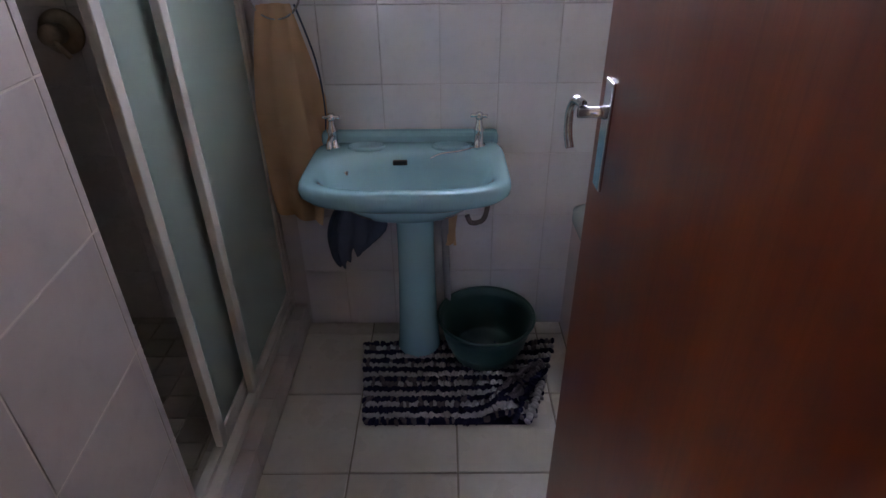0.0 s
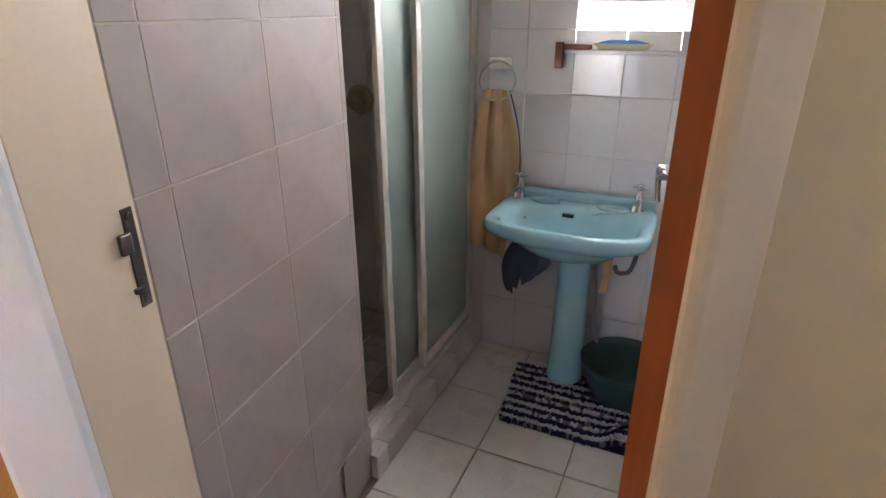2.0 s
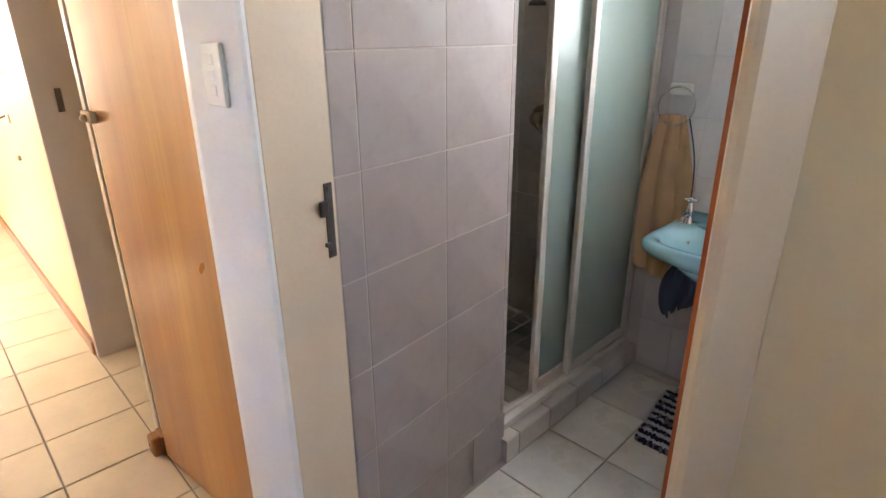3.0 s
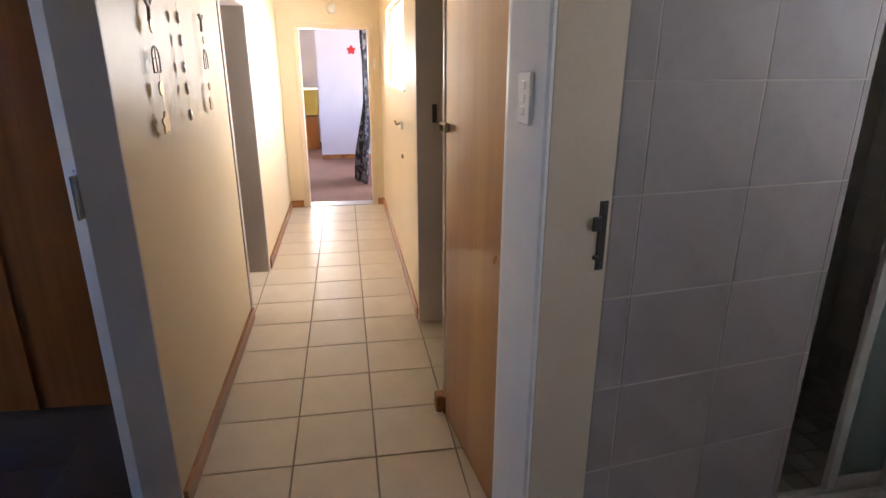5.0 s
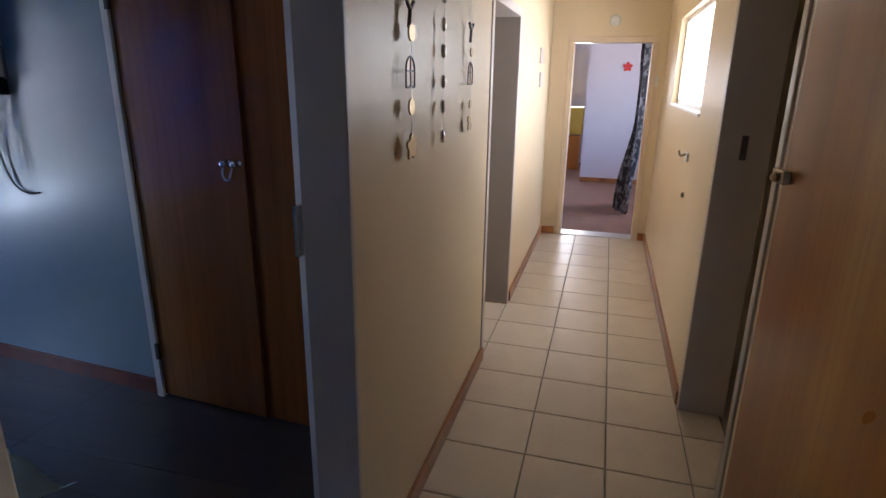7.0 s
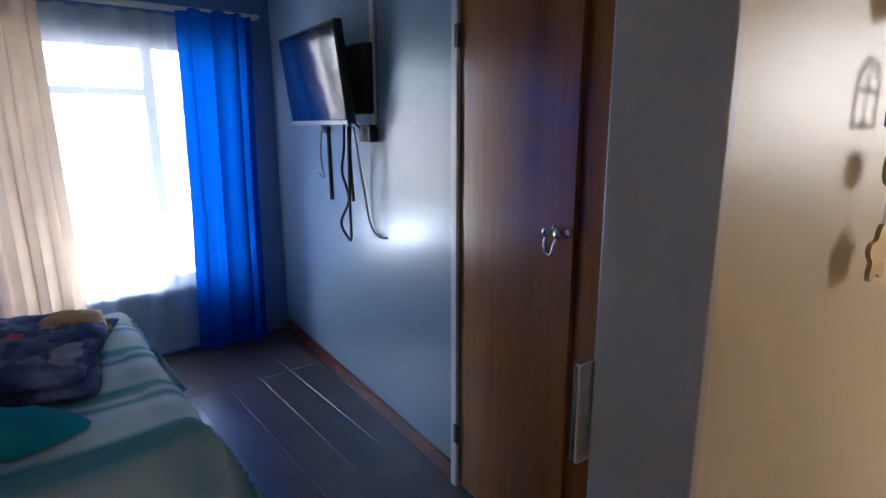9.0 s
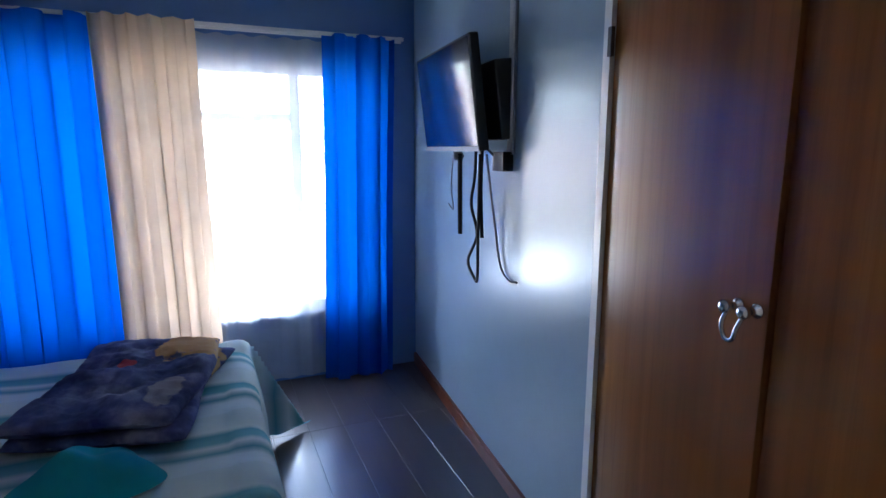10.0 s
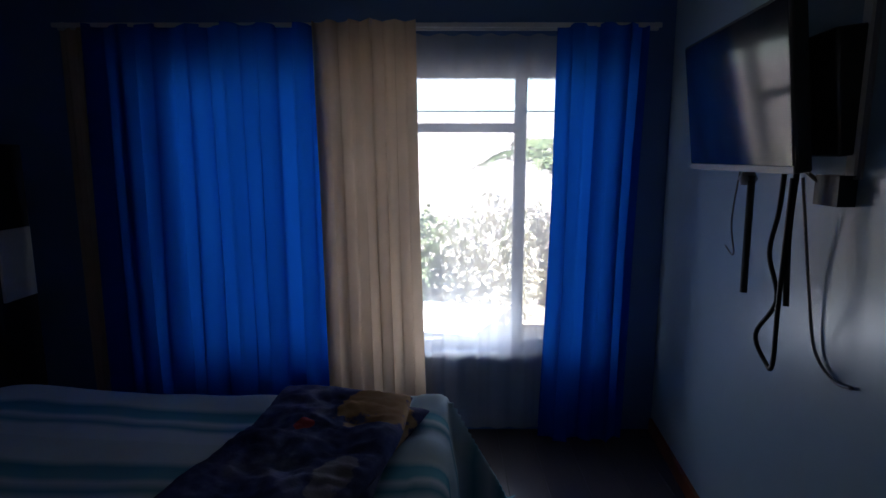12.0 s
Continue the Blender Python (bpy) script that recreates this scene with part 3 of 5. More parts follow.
# wardrobe, two leaves in the slanted bedroom wall
wd = thing("wardrobe", "built-in wardrobe with two brown veneered doors", "wardrobe", (0, 0, 0))
wy0, wym, wy1 = -2.50, -1.90, -1.285
part("door", slanted(wym + 0.003, wy1 - 0.003, 0.012, 1.955, 0.004, 0.022), WARDWOOD, wd)
leaf = part("door", moved(box(-0.022, 0, 0, 0.60, 0.012, 1.955, 0.002), pose(side_x(wy0) + 0.014, wy0, 0, 0, 0, -5.5)), WARDWOOD, wd, "brown veneered door standing ajar")
part("frame", join(slanted(-2.535, wy0, 0, 2.0, 0.03, 0.08), slanted(wy0, wy1, 1.96, 2.0, 0.028, 0.07)), FRAMEWHITE, wd, "white painted wardrobe frame")
for z in (0.25, 1.82):
    part("hinge", slanted(wy0 - 0.006, wy0 + 0.012, z - 0.04, z + 0.04, 0.036, 0.012), STEEL, wd, "dark steel hinge")
hm = pose(side_x(wy0) + 0.014, wy0, 0, 0, 0, -5.5)
for dy in (0.525, 0.575):
    part("handle_post", moved(lathe([(0.015, 0), (0.016, 0.005), (0.008, 0.010), (0.008, 0.026), (0.014, 0.032), (0.015, 0.044), (0.008, 0.050)], 18), hm @ pose(0, dy, 1.19, 0, 90, 0)), CHROME, leaf, "chrome handle post", True)
part("handle_bail", moved(tube([(0.034, 0.527, 1.185), (0.048, 0.530, 1.155), (0.048, 0.540, 1.128), (0.048, 0.560, 1.128), (0.048, 0.570, 1.155), (0.034, 0.573, 1.185)], 0.0055, 10), hm), CHROME, leaf, "chrome bail handle", True)

# ---- bathroom ----
# pedestal basin
def basin_outline(s, k):
    """Half-way points of the rim seen from above: straight back, bowed front."""
    a = 2 * math.pi * s
    c, q = math.cos(a), math.sin(a)
    x = math.copysign(abs(c) ** 0.30, c)
    if q > 0:
        return (0.306 * k * x, 0.222 * k * q ** 0.30)
    return (0.306 * k * x * (1 - 0.01 * q), -k * (0.172 * abs(q) ** 0.30 + 0.048 * (1 - x * x)))


wb = thing("pedestal_basin", "pale blue ceramic pedestal wash basin", "wash basin", (0.022, 1.575, 0))
N = 64


def ring(bm, z, k, dy=0.0, sq=1.0, oval=0.0):
    out = []
    for i in range(N):
        x, y = basin_outline((i + 0.5) / N, k)
        if oval:
            a = 2 * math.pi * (i + 0.5) / N
            x = (1 - oval) * x + oval * 0.27 * k * math.cos(a)
            y = (1 - oval) * y + oval * 0.19 * k * math.sin(a)
        out.append(bm.verts.new((x, y * sq + dy, z)))
    return out


bm = bmesh.new()
rings = [ring(bm, 0.595, 0.24, 0.06, 1, 0.8), ring(bm, 0.630, 0.40, 0.05, 1, 0.6), ring(bm, 0.690, 0.70, 0.02, 1, 0.35), ring(bm, 0.735, 0.93, 0.004), ring(bm, 0.757, 0.992), ring(bm, 0.776, 1.0), ring(bm, 0.790, 0.985), ring(bm, 0.795, 0.955),
         ring(bm, 0.794, 0.925, -0.030, 0.80, 0.30), ring(bm, 0.782, 0.895, -0.036, 0.76, 0.55), ring(bm, 0.745, 0.865, -0.036, 0.75, 0.8), ring(bm, 0.695, 0.78, -0.034, 0.74, 1), ring(bm, 0.655, 0.60, -0.03, 0.72, 1), ring(bm, 0.640, 0.36, -0.02, 0.7, 1), ring(bm, 0.636, 0.08, -0.02, 0.9, 1)]
for a, b in zip(rings, rings[1:]):
    for i in range(N):
        bm.faces.new((a[i], a[(i + 1) % N], b[(i + 1) % N], b[i]))
bm.faces.new(rings[0])
bm.faces.new(rings[-1])
bowl = part("bowl", bm, BASIN, wb, smooth=True)
part("upstand", box(-0.290, 0.290, 0.19, 0.238, 0.775, 0.828, 0.014), BASIN, wb, smooth=False)
part("soap_dish", lathe([(0.0, 0.0), (0.04, 0.003), (0.046, 0.012), (0.05, 0.012), (0.052, 0.0)], 24, 1.2, 0.6, (-0.135, 0.145, 0.792)), BASIN, wb, smooth=True)
part("soap_dish", lathe([(0.0, 0.0), (0.04, 0.003), (0.046, 0.012), (0.05, 0.012), (0.052, 0.0)], 24, 1.2, 0.6, (0.135, 0.145, 0.792)), BASIN, wb, smooth=True)
part("overflow", box(-0.050, -0.004, 0.086, 0.108, 0.755, 0.770, 0.003), DARKPL, wb, "dark overflow slot")
part("waste", lathe([(0.0, 0), (0.022, 0.001), (0.024, 0.004), (0.018, 0.006), (0, 0.005)], 20, 1, 1, (0, -0.02, 0.637)), CHROME, wb, smooth=True)
part("pedestal", lathe([(0.090, 0.0), (0.091, 0.02), (0.086, 0.05), (0.080, 0.16), (0.074, 0.32), (0.071, 0.46), (0.073, 0.56), (0.082, 0.63), (0.098, 0.67)], 40, 0.90, 0.98, (0.012, 0.118, 0.0)), BASIN, wb, smooth=True)


def pillar_tap(x, y, z):
    t = thing("pillar_tap", "chrome pillar tap with a cross head on the basin", "tap", (x, y, z), "basin taps")
    part("body", lathe([(0.026, 0), (0.026, 0.006), (0.016, 0.014), (0.015, 0.05), (0.018, 0.062), (0.013, 0.07), (0.010, 0.088), (0.010, 0.10)], 20), CHROME, t, smooth=True)
    part("spout", tube([(0, 0, 0.036), (0, -0.03, 0.045), (0, -0.06, 0.04), (0, -0.075, 0.022)], 0.0095, 12), CHROME, t, smooth=True)
    hd = part("cross_head", join(tube([(-0.027, 0, 0.104), (0.027, 0, 0.104)], 0.006, 8), tube([(0, -0.027, 0.104), (0, 0.027, 0.104)], 0.006, 8), lathe([(0.011, 0.094), (0.012, 0.112), (0.006, 0.116)], 14)), CHROME, t, smooth=True)
    return t


t1 = pillar_tap(-0.222, 1.735, 0.786)
copy_thing(t1, pose(0.246, 1.74, 0.786, 0, 0, -8))
ch = thing("plug_chain", "thin metal plug chain lying across the basin", "chain", (0, 0, 0))
part("chain", tube([(0.23, 1.70, 0.800), (0.18, 1.675, 0.797), (0.125, 1.672, 0.79), (0.09, 1.668, 0.775)], 0.003, 6), CHROME, ch, smooth=True)
hk = thing("basin_hook", "dark metal hook under the basin", "hook", (0.245, 1.60, 0.62))
part("rod", tube([(0.03, 0.02, 0.075), (0.027, 0.0, 0.03), (0.012, -0.02, -0.015), (-0.025, -0.03, -0.022), (-0.04, -0.03, 0.005)], 0.0085, 10), STEEL, hk, smooth=True)
part("plate", box(0.012, 0.048, 0.0, 0.04, 0.07, 0.085, 0.002), STEEL, hk)
wp = thing("waste_pipe", "grey-brown waste pipe behind the pedestal", "pipe", (0, 0, 0))
part("pipe", tube([(0.13, 1.70, 0.62), (0.135, 1.72, 0.5), (0.14, 1.75, 0.3), (0.145, 1.76, 0.1), (0.15, 1.78, 0.0)], 0.014, 10), GREYPL, wp, smooth=True)
part("rag", grid(8, 14, lambda u, v: (0.13 + 0.05 * u + 0.008 * math.sin(9 * u + 3 * v), 1.725 + 0.012 * math.sin(11 * u + v), 0.60 - 0.17 * v)), PEACH, wp, "beige rag tucked behind the pipe")

# rag hanging under the basin
def rag(u, v):
    """A gathered bundle: knotted at the head, a round belly, pleated ragged tails."""
    a = 2 * math.pi * u
    belly = math.sin(math.pi * min(1.0, v * 0.95 + 0.04)) ** 0.65
    r = 0.014 + (0.058 + 0.014 * math.cos(a)) * belly + 0.012 * v * v
    r *= 1 + (0.07 + 0.20 * v) * math.sin(7 * a + 1.3 + 1.5 * v) + 0.07 * math.sin(13 * a + 5 * v)
    drop = 0.20 - 0.035 * math.cos(a) + 0.030 * v * v * (abs(math.sin(2.5 * a)) - 0.5) + 0.014 * v * v * math.sin(11 * a)
    return (-0.168 + 1.12 * r * math.cos(a) - 0.012 * v, 1.62 + 0.75 * r * math.sin(a), 0.655 - drop * v)


rg = thing("blue_rag", "dark blue-grey rag hanging on a tap pipe", "rag")
part("cloth", grid(96, 22, rag), CLOTHBLUE, rg, smooth=True)
part("pipe", tube([(-0.172, 1.63, 0.75), (-0.172, 1.63, 0.6)], 0.007, 8), CHROME, rg, "thin chrome supply pipe", True)

# plastic wash tub
tb = thing("wash_tub", "round dark green plastic wash tub on the mat", "tub", (0.285, 1.648, 0.014))
part("body", lathe([(0.0, 0.004), (0.112, 0.004), (0.120, 0.012), (0.142, 0.06), (0.160, 0.13), (0.167, 0.160), (0.177, 0.163), (0.179, 0.157), (0.169, 0.149), (0.164, 0.12), (0.147, 0.056), (0.124, 0.0), (0.0, 0.0)], 48), TUBGREEN, tb, smooth=True)

part("rim", tube([(0.175 * math.cos(2 * math.pi * i / 40), 0.175 * math.sin(2 * math.pi * i / 40), 0.162) for i in range(41)], 0.0055, 8), TUBGREEN, tb, "rolled rim", True)

# towel ring and towel
tr = thing("towel_ring", "white towel ring bracket with a chrome ring", "towel ring", (-0.356, BY1 - 0.006, 1.315))
part("bracket", box(-0.045, 0.045, -0.03, 0, -0.022, 0.022, 0.007), WHITEPL, tr)
part("ring", tube([(0.075 * math.sin(a), -0.035 - 0.012 * (1 - math.cos(a)), -0.065 + 0.075 * math.cos(a)) for a in [2 * math.pi * i / 16 for i in range(17)]], 0.0035, 8), CHROME, tr, smooth=True)


def towel(u, v):
    w = 0.050 + 0.058 * min(1, v * 1.6) ** 0.8 - 0.030 * max(0, v - 0.7) / 0.3
    x = -0.362 + (u - 0.5) * 2 * w - 0.012 * v
    return (x, BY1 - 0.05 - 0.028 * abs(math.sin(math.pi * (u * 2.2 + 0.25))) * (0.5 + 0.5 * v) - 0.012 * math.sin(6 * v), 1.215 - 0.70 * v - (0.05 * (u - 0.5)) * v)


tw = thing("hand_towel", "peach cotton towel hanging from the ring", "towel")
part("front", grid(40, 30, towel), PEACH, tw, smooth=True)
part("back", grid(24, 24, lambda u, v: (-0.366 + (u - 0.5) * (0.09 + 0.15 * min(1, v * 1.5)), BY1 - 0.02 - 0.008 * math.sin(9 * u), 1.213 - 0.42 * v)), PEACH, tw, smooth=True)
part("trim", tube([(-0.31, BY1 - 0.02, 1.21), (-0.265, BY1 - 0.022, 1.05), (-0.252, BY1 - 0.024, 0.9), (-0.262, BY1 - 0.024, 0.80)], 0.003, 6), CLOTHBLUE, tw, "dark cord edging")

hp = thing("access_panel", "small tiled access panel low on the partition", "panel", kind="structure")
part("plate", moved(box(-0.376, -0.373, 0.645, 0.84, 0.004, 0.213, 0.001), pose(-0.382, 0.12, 0) @ pose(0, 0, 0, 0, 0, 5.75) @ pose(0.382, -0.12, 0)), PINKTILE, hp)

# rag rug
DARKYARN = cloth("navy_yarn", (0.022, 0.022, 0.075), 0.95)
PALEYARN = cloth("pale_lilac_yarn", (0.50, 0.48, 0.52), 0.95)
MIDYARN = cloth("grey_mauve_yarn", (0.17, 0.145, 0.18), 0.95)
rug = thing("rag_rug", "navy and white looped rag rug, rumpled at one corner", "rug", (0, 0, 0))
rng = random.Random(5)
rows_n = 17
for r in range(rows_n):
    v = (r + 0.5) / rows_n
    y = 1.285 + 0.41 * v
    x0, x1 = -0.135 - 0.05 * v, 0.42 + 0.14 * v
    cols = [(DARKYARN, MIDYARN), (PALEYARN, PALEYARN), (DARKYARN, DARKYARN), (PALEYARN, MIDYARN)][r % 4]
    bm = bmesh.new()
    n = 58
    for i in range(n):
        u = (i + 0.5) / n
        x = x0 + (x1 - x0) * u
        fold = math.exp(-((x - 0.33) / 0.05) ** 2 - ((y - 1.34) / 0.06) ** 2)
        bmesh.ops.create_uvsphere(bm, u_segments=6, v_segments=4, radius=1, matrix=Matrix.Translation((x + rng.uniform(-0.003, 0.003), y + rng.uniform(-0.005, 0.005) + 0.014 * math.sin(9 * u + r * 0.3) * max(0, u - 0.45) * 2, 0.006 + rng.uniform(0, 0.004) + 0.045 * fold)) @ Euler((rng.uniform(-0.5, 0.5), rng.uniform(-0.4, 0.4), rng.uniform(-0.7, 0.7))).to_matrix().to_4x4() @ Matrix.Diagonal((0.0085, 0.0150, 0.010, 1)))
    if cols[0] is not cols[1]:
        bm.faces.ensure_lookup_table()
        per = len(bm.faces) // n
        for i in range(n):
            if rng.random() < 0.24:
                for f in bm.faces[i * per:(i + 1) * per]:
                    f.material_index = 1
    part("yarn_strip", bm, list(cols), rug, smooth=True)
for k, (x, y, a, ln) in enumerate([(0.40, 1.43, -38, 0.30), (0.42, 1.40, -30, 0.26), (0.39, 1.47, -46, 0.28), (0.44, 1.37, -22, 0.20), (0.36, 1.37, -62, 0.17), (0.37, 1.41, -54, 0.24), (0.34, 1.34, -96, 0.10), (0.365, 1.33, -84, 0.11), (0.39, 1.335, -70, 0.10)]):
    bm = bmesh.new()
    n = int(ln / 0.0105)
    for i in range(n):
        q = i / n - 0.5
        bmesh.ops.create_uvsphere(bm, u_segments=6, v_segments=4, radius=1, matrix=Matrix.Translation((x + ln * q * math.cos(radians(a + 90)) + rng.uniform(-0.004, 0.004), y + ln * q * math.sin(radians(a + 90)) + rng.uniform(-0.004, 0.004), 0.022 + 0.024 * math.cos(3.1 * q) * (1 if k < 6 else 0.4) + rng.uniform(0, 0.006))) @ Euler((rng.uniform(-0.5, 0.5), rng.uniform(-0.4, 0.4), rng.uniform(-0.7, 0.7) + radians(a))).to_matrix().to_4x4() @ Matrix.Diagonal((0.014, 0.0095, 0.011, 1)))
    part("folded_strip", bm, (MIDYARN, DARKYARN, MIDYARN, PALEYARN)[k % 4], rug, smooth=True)
part("backing", grid(30, 16, lambda u, v: (-0.13 - 0.05 * v + (0.53 + 0.17 * v) * u, 1.285 + 0.40 * v, 0.003)), DARKYARN, rug)

# bath behind the door
bt = thing("bathtub", "pale blue enamel bathtub with a white side panel", "bathtub", (0, 0, 0))
part("panel", box(0.60, 0.625, 0.30, BY1 - 0.012, 0, 0.50, 0.003), WALLTILE, bt, "white side panel")
bm = bmesh.new()
prof = [(0.0, 0.50), (0.0, 0.54), (0.02, 0.555), (0.06, 0.555), (0.085, 0.54), (0.12, 0.30), (0.18, 0.16), (0.34, 0.13)]
rs = []
for d, z in prof:
    x0, x1, y0, y1 = 0.585 + d, BX1 - 0.012 - d, 0.26 + d, BY1 - 0.012 - d
    n, cr = 6, 0.06 + d * 0.3
    loop_ = []
    for cx, cy, a0 in ((x1 - cr, y1 - cr, 0), (x0 + cr, y1 - cr, 90), (x0 + cr, y0 + cr, 180), (x1 - cr, y0 + cr, 270)):
        for k in range(n + 1):
            a = radians(a0 + 90 * k / n)
            loop_.append(bm.verts.new((cx + cr * math.cos(a), cy + cr * math.sin(a), z)))
    rs.append(loop_)
for a, b in zip(rs, rs[1:]):
    for i in range(len(a)):
        bm.faces.new((a[i], a[(i + 1) % len(a)], b[(i + 1) % len(a)], b[i]))
bm.faces.new(rs[-1])
part("tub", bm, TUBBLUE, bt, smooth=True)

# shower: kerb, rails, sliding panels, mixer
kb = thing("shower_kerb", "low tiled kerb under the shower doors", "kerb", kind="structure")
part("core", box(-0.562, -0.424, 0.825, BY1 - 0.006, 0, 0.092), WGROUT, kb)
sh = thing("shower_enclosure", "aluminium framed shower doors with green obscured glass", "shower door")
part("bottom_rail", box(-0.530, -0.462, 0.822, BY1 - 0.012, 0.104, 0.135, 0.004), ANOD, sh)
part("rail_lip", box(-0.500, -0.492, 0.822, BY1 - 0.012, 0.135, 0.152, 0.001), ANOD, sh)
part("top_rail", box(-0.530, -0.462, 0.822, BY1 - 0.012, 1.95, 1.99, 0.004), ANOD, sh)
part("wall_post", box(-0.530, -0.462, BY1 - 0.042, BY1 - 0.012, 0.135, 1.95, 0.003), ANOD, sh)
for x, y0, y1 in ((-0.500, 1.072, 1.66), (-0.473, 1.28, BY1 - 0.045)):
    pn = part("sliding_panel", box(x - 0.003, x + 0.003, y0 + 0.03, y1 - 0.02, 0.19, 1.92), FROST, sh, "green obscured glass panel")
    part("stile", box(x - 0.011, x + 0.011, y0, y0 + 0.036, 0.155, 1.95, 0.003), ANOD, pn)
    part("stile", box(x - 0.011, x + 0.011, y1 - 0.026, y1, 0.155, 1.95, 0.003), ANOD, pn)
    part("bottom_bar", box(x - 0.010, x + 0.010, y0 + 0.036, y1 - 0.026, 0.155, 0.20, 0.003), ANOD, pn)
mx = thing("shower_mixer", "dull brass shower mixer on a round plate", "shower mixer", (-1.035, BY1 - 0.006, 1.135))
pl = part("plate", moved(lathe([(0.068, 0), (0.066, 0.01), (0.05, 0.016), (0.04, 0.018)], 28), pose(0, 0, 0, 90, 0, 0)), BRASS, mx, smooth=True)
kn = part("knob", moved(lathe([(0.03, 0.016), (0.03, 0.05), (0.034, 0.055), (0.03, 0.075), (0.01, 0.08)], 20), pose(0, 0, 0, 90, 0, 0)), BRASS, mx, smooth=True)
part("lever", tube([(0.0, -0.065, 0), (0.03, -0.08, -0.03), (0.055, -0.085, -0.06)], 0.008, 8), BRASS, mx, smooth=True)
sr = thing("overhead_shower", "dark metal shower head on the tiled wall", "shower head", (-1.06, BY1 - 0.006, 1.69))
part("arm", tube([(0, 0, 0), (0, -0.05, 0.01), (0.03, -0.10, -0.01)], 0.010, 8), STEEL, sr, smooth=True)
part("rose", lathe([(0.015, 0.02), (0.04, 0.0), (0.04, -0.012), (0.0, -0.012)], 20, 1, 1, (0.035, -0.11, -0.03)), STEEL, sr, smooth=True)

# bathroom window
bw = thing("window_1", "steel framed bathroom window with obscured bright glass", "window", kind="structure")
for r in ((-0.112, -0.075, 1.375, 2.06), (0.725, 0.762, 1.375, 2.06), (0.30, 0.335, 1.375, 2.06)):
    part("window_frame", box(r[0], r[1], BY1 + 0.05, BY1 + 0.09, r[2], r[3], 0.003), FRAMEWHITE, bw)
for z in (1.375, 1.535, 2.03):
    part("window_bar", box(-0.075, 0.725, BY1 + 0.055, BY1 + 0.085, z, z + 0.018 if z == 1.535 else z + 0.03, 0.003), FRAMEWHITE, bw)
part("window_sill", box(-0.125, 0.775, BY1 - 0.022, BY1 + 0.05, 1.358, 1.374, 0.004), WALLTILE, bw)
part("window_board", box(-0.135, 0.0, BY1 - 0.03, BY1 + 0.03, 1.374, 1.392, 0.004), REDWOOD, bw, "red-brown wooden sill strip")
for x0, x1 in ((-0.075, 0.30), (0.335, 0.725)):
    for z0, z1 in ((1.405, 1.535), (1.553, 2.03)):
        part("pane", box(x0, x1, BY1 + 0.068, BY1 + 0.072, z0, z1), OBSCURED, bw, "obscured white glass pane")
sb = thing("soap_tray", "blue and cream tray lying on the window sill", "tray", (0.11, BY1 + 0.005, 1.375))
part("tray", lathe([(0.0, 0.0), (0.09, 0.0), (0.115, 0.022), (0.11, 0.022), (0.088, 0.006), (0, 0.005)], 28, 1.0, 0.28), paint("cream_plastic", (0.62, 0.55, 0.36), 0.4), sb, smooth=True)
part("cloth", lathe([(0.0, 0.034), (0.06, 0.034), (0.10, 0.024), (0.10, 0.012)], 24, 1.0, 0.25), paint("bright_blue_sponge", (0.03, 0.20, 0.55), 0.8), sb, "bright blue sponge cloth", True)
bk = thing("wooden_brush", "red-brown wooden brush on the window sill", "brush", (0.52, BY1 + 0.005, 1.374))
part("back", box(-0.13, 0.13, -0.02, 0.02, 0.012, 0.035, 0.008), REDWOOD, bk)
part("bristles", box(-0.12, 0.12, -0.016, 0.016, 0.0, 0.013, 0.002), PEACH, bk)
hg = thing("hanging_strap", "dark red strap hanging from the window sill", "strap", (-0.118, BY1 - 0.03, 1.36))
part("strap", box(-0.015, 0.015, -0.006, 0.004, -0.055, 0.04, 0.003), REDWOOD, hg)

# ---- corridor ----
cw = thing("window_2", "bright corridor window with horizontal glass louvres", "window", kind="structure")
for x0, x1 in ((-4.60, -4.55), (-3.10, -3.05)):
    part("window_frame", box(x0, x1, YR + 0.04, YR + 0.09, 1.37, 1.98, 0.003), FRAMEWHITE, cw)
part("window_frame", box(-4.55, -3.10, YR + 0.04, YR + 0.09, 1.37, 1.40, 0.003), FRAMEWHITE, cw)
part("window_frame", box(-4.55, -3.10, YR + 0.04, YR + 0.09, 1.95, 1.98, 0.003), FRAMEWHITE, cw)
part("window_sill", box(-4.60, -3.05, YR - 0.012, YR + 0.05, 1.355, 1.372, 0.003), FRAMEWHITE, cw)
LOUVRE = glass("louvre_glass", (0.95, 0.96, 0.95), 0.15)
for i in range(14):
    z = 1.41 + i * 0.0385
    part("louvre", box(-4.55, -3.10, -0.002, 0.002, -0.018, 0.018, 0, Matrix.Translation((0, YR + 0.065, z)) @ Euler((radians(35), 0, 0)).to_matrix().to_4x4()), LOUVRE, cw).visible_shadow = False

# Unseen window, added only to brighten the hall from its end.
ew = thing("window_4", "unseen white framed window added to let daylight into the hall", "window", kind="structure")
for y0, y1, z0, z1 in ((-0.78, -0.745, 1.45, 1.95), (-0.415, -0.38, 1.45, 1.95), (-0.745, -0.415, 1.45, 1.485), (-0.745, -0.415, 1.915, 1.95)):
    part("window_frame", box(X0 + 0.06, X0 + 0.10, y0, y1, z0, z1, 0.003), FRAMEWHITE, ew)
part("pane", box(X0 + 0.078, X0 + 0.082, -0.745, -0.415, 1.485, 1.915), PANE, ew).visible_shadow = False

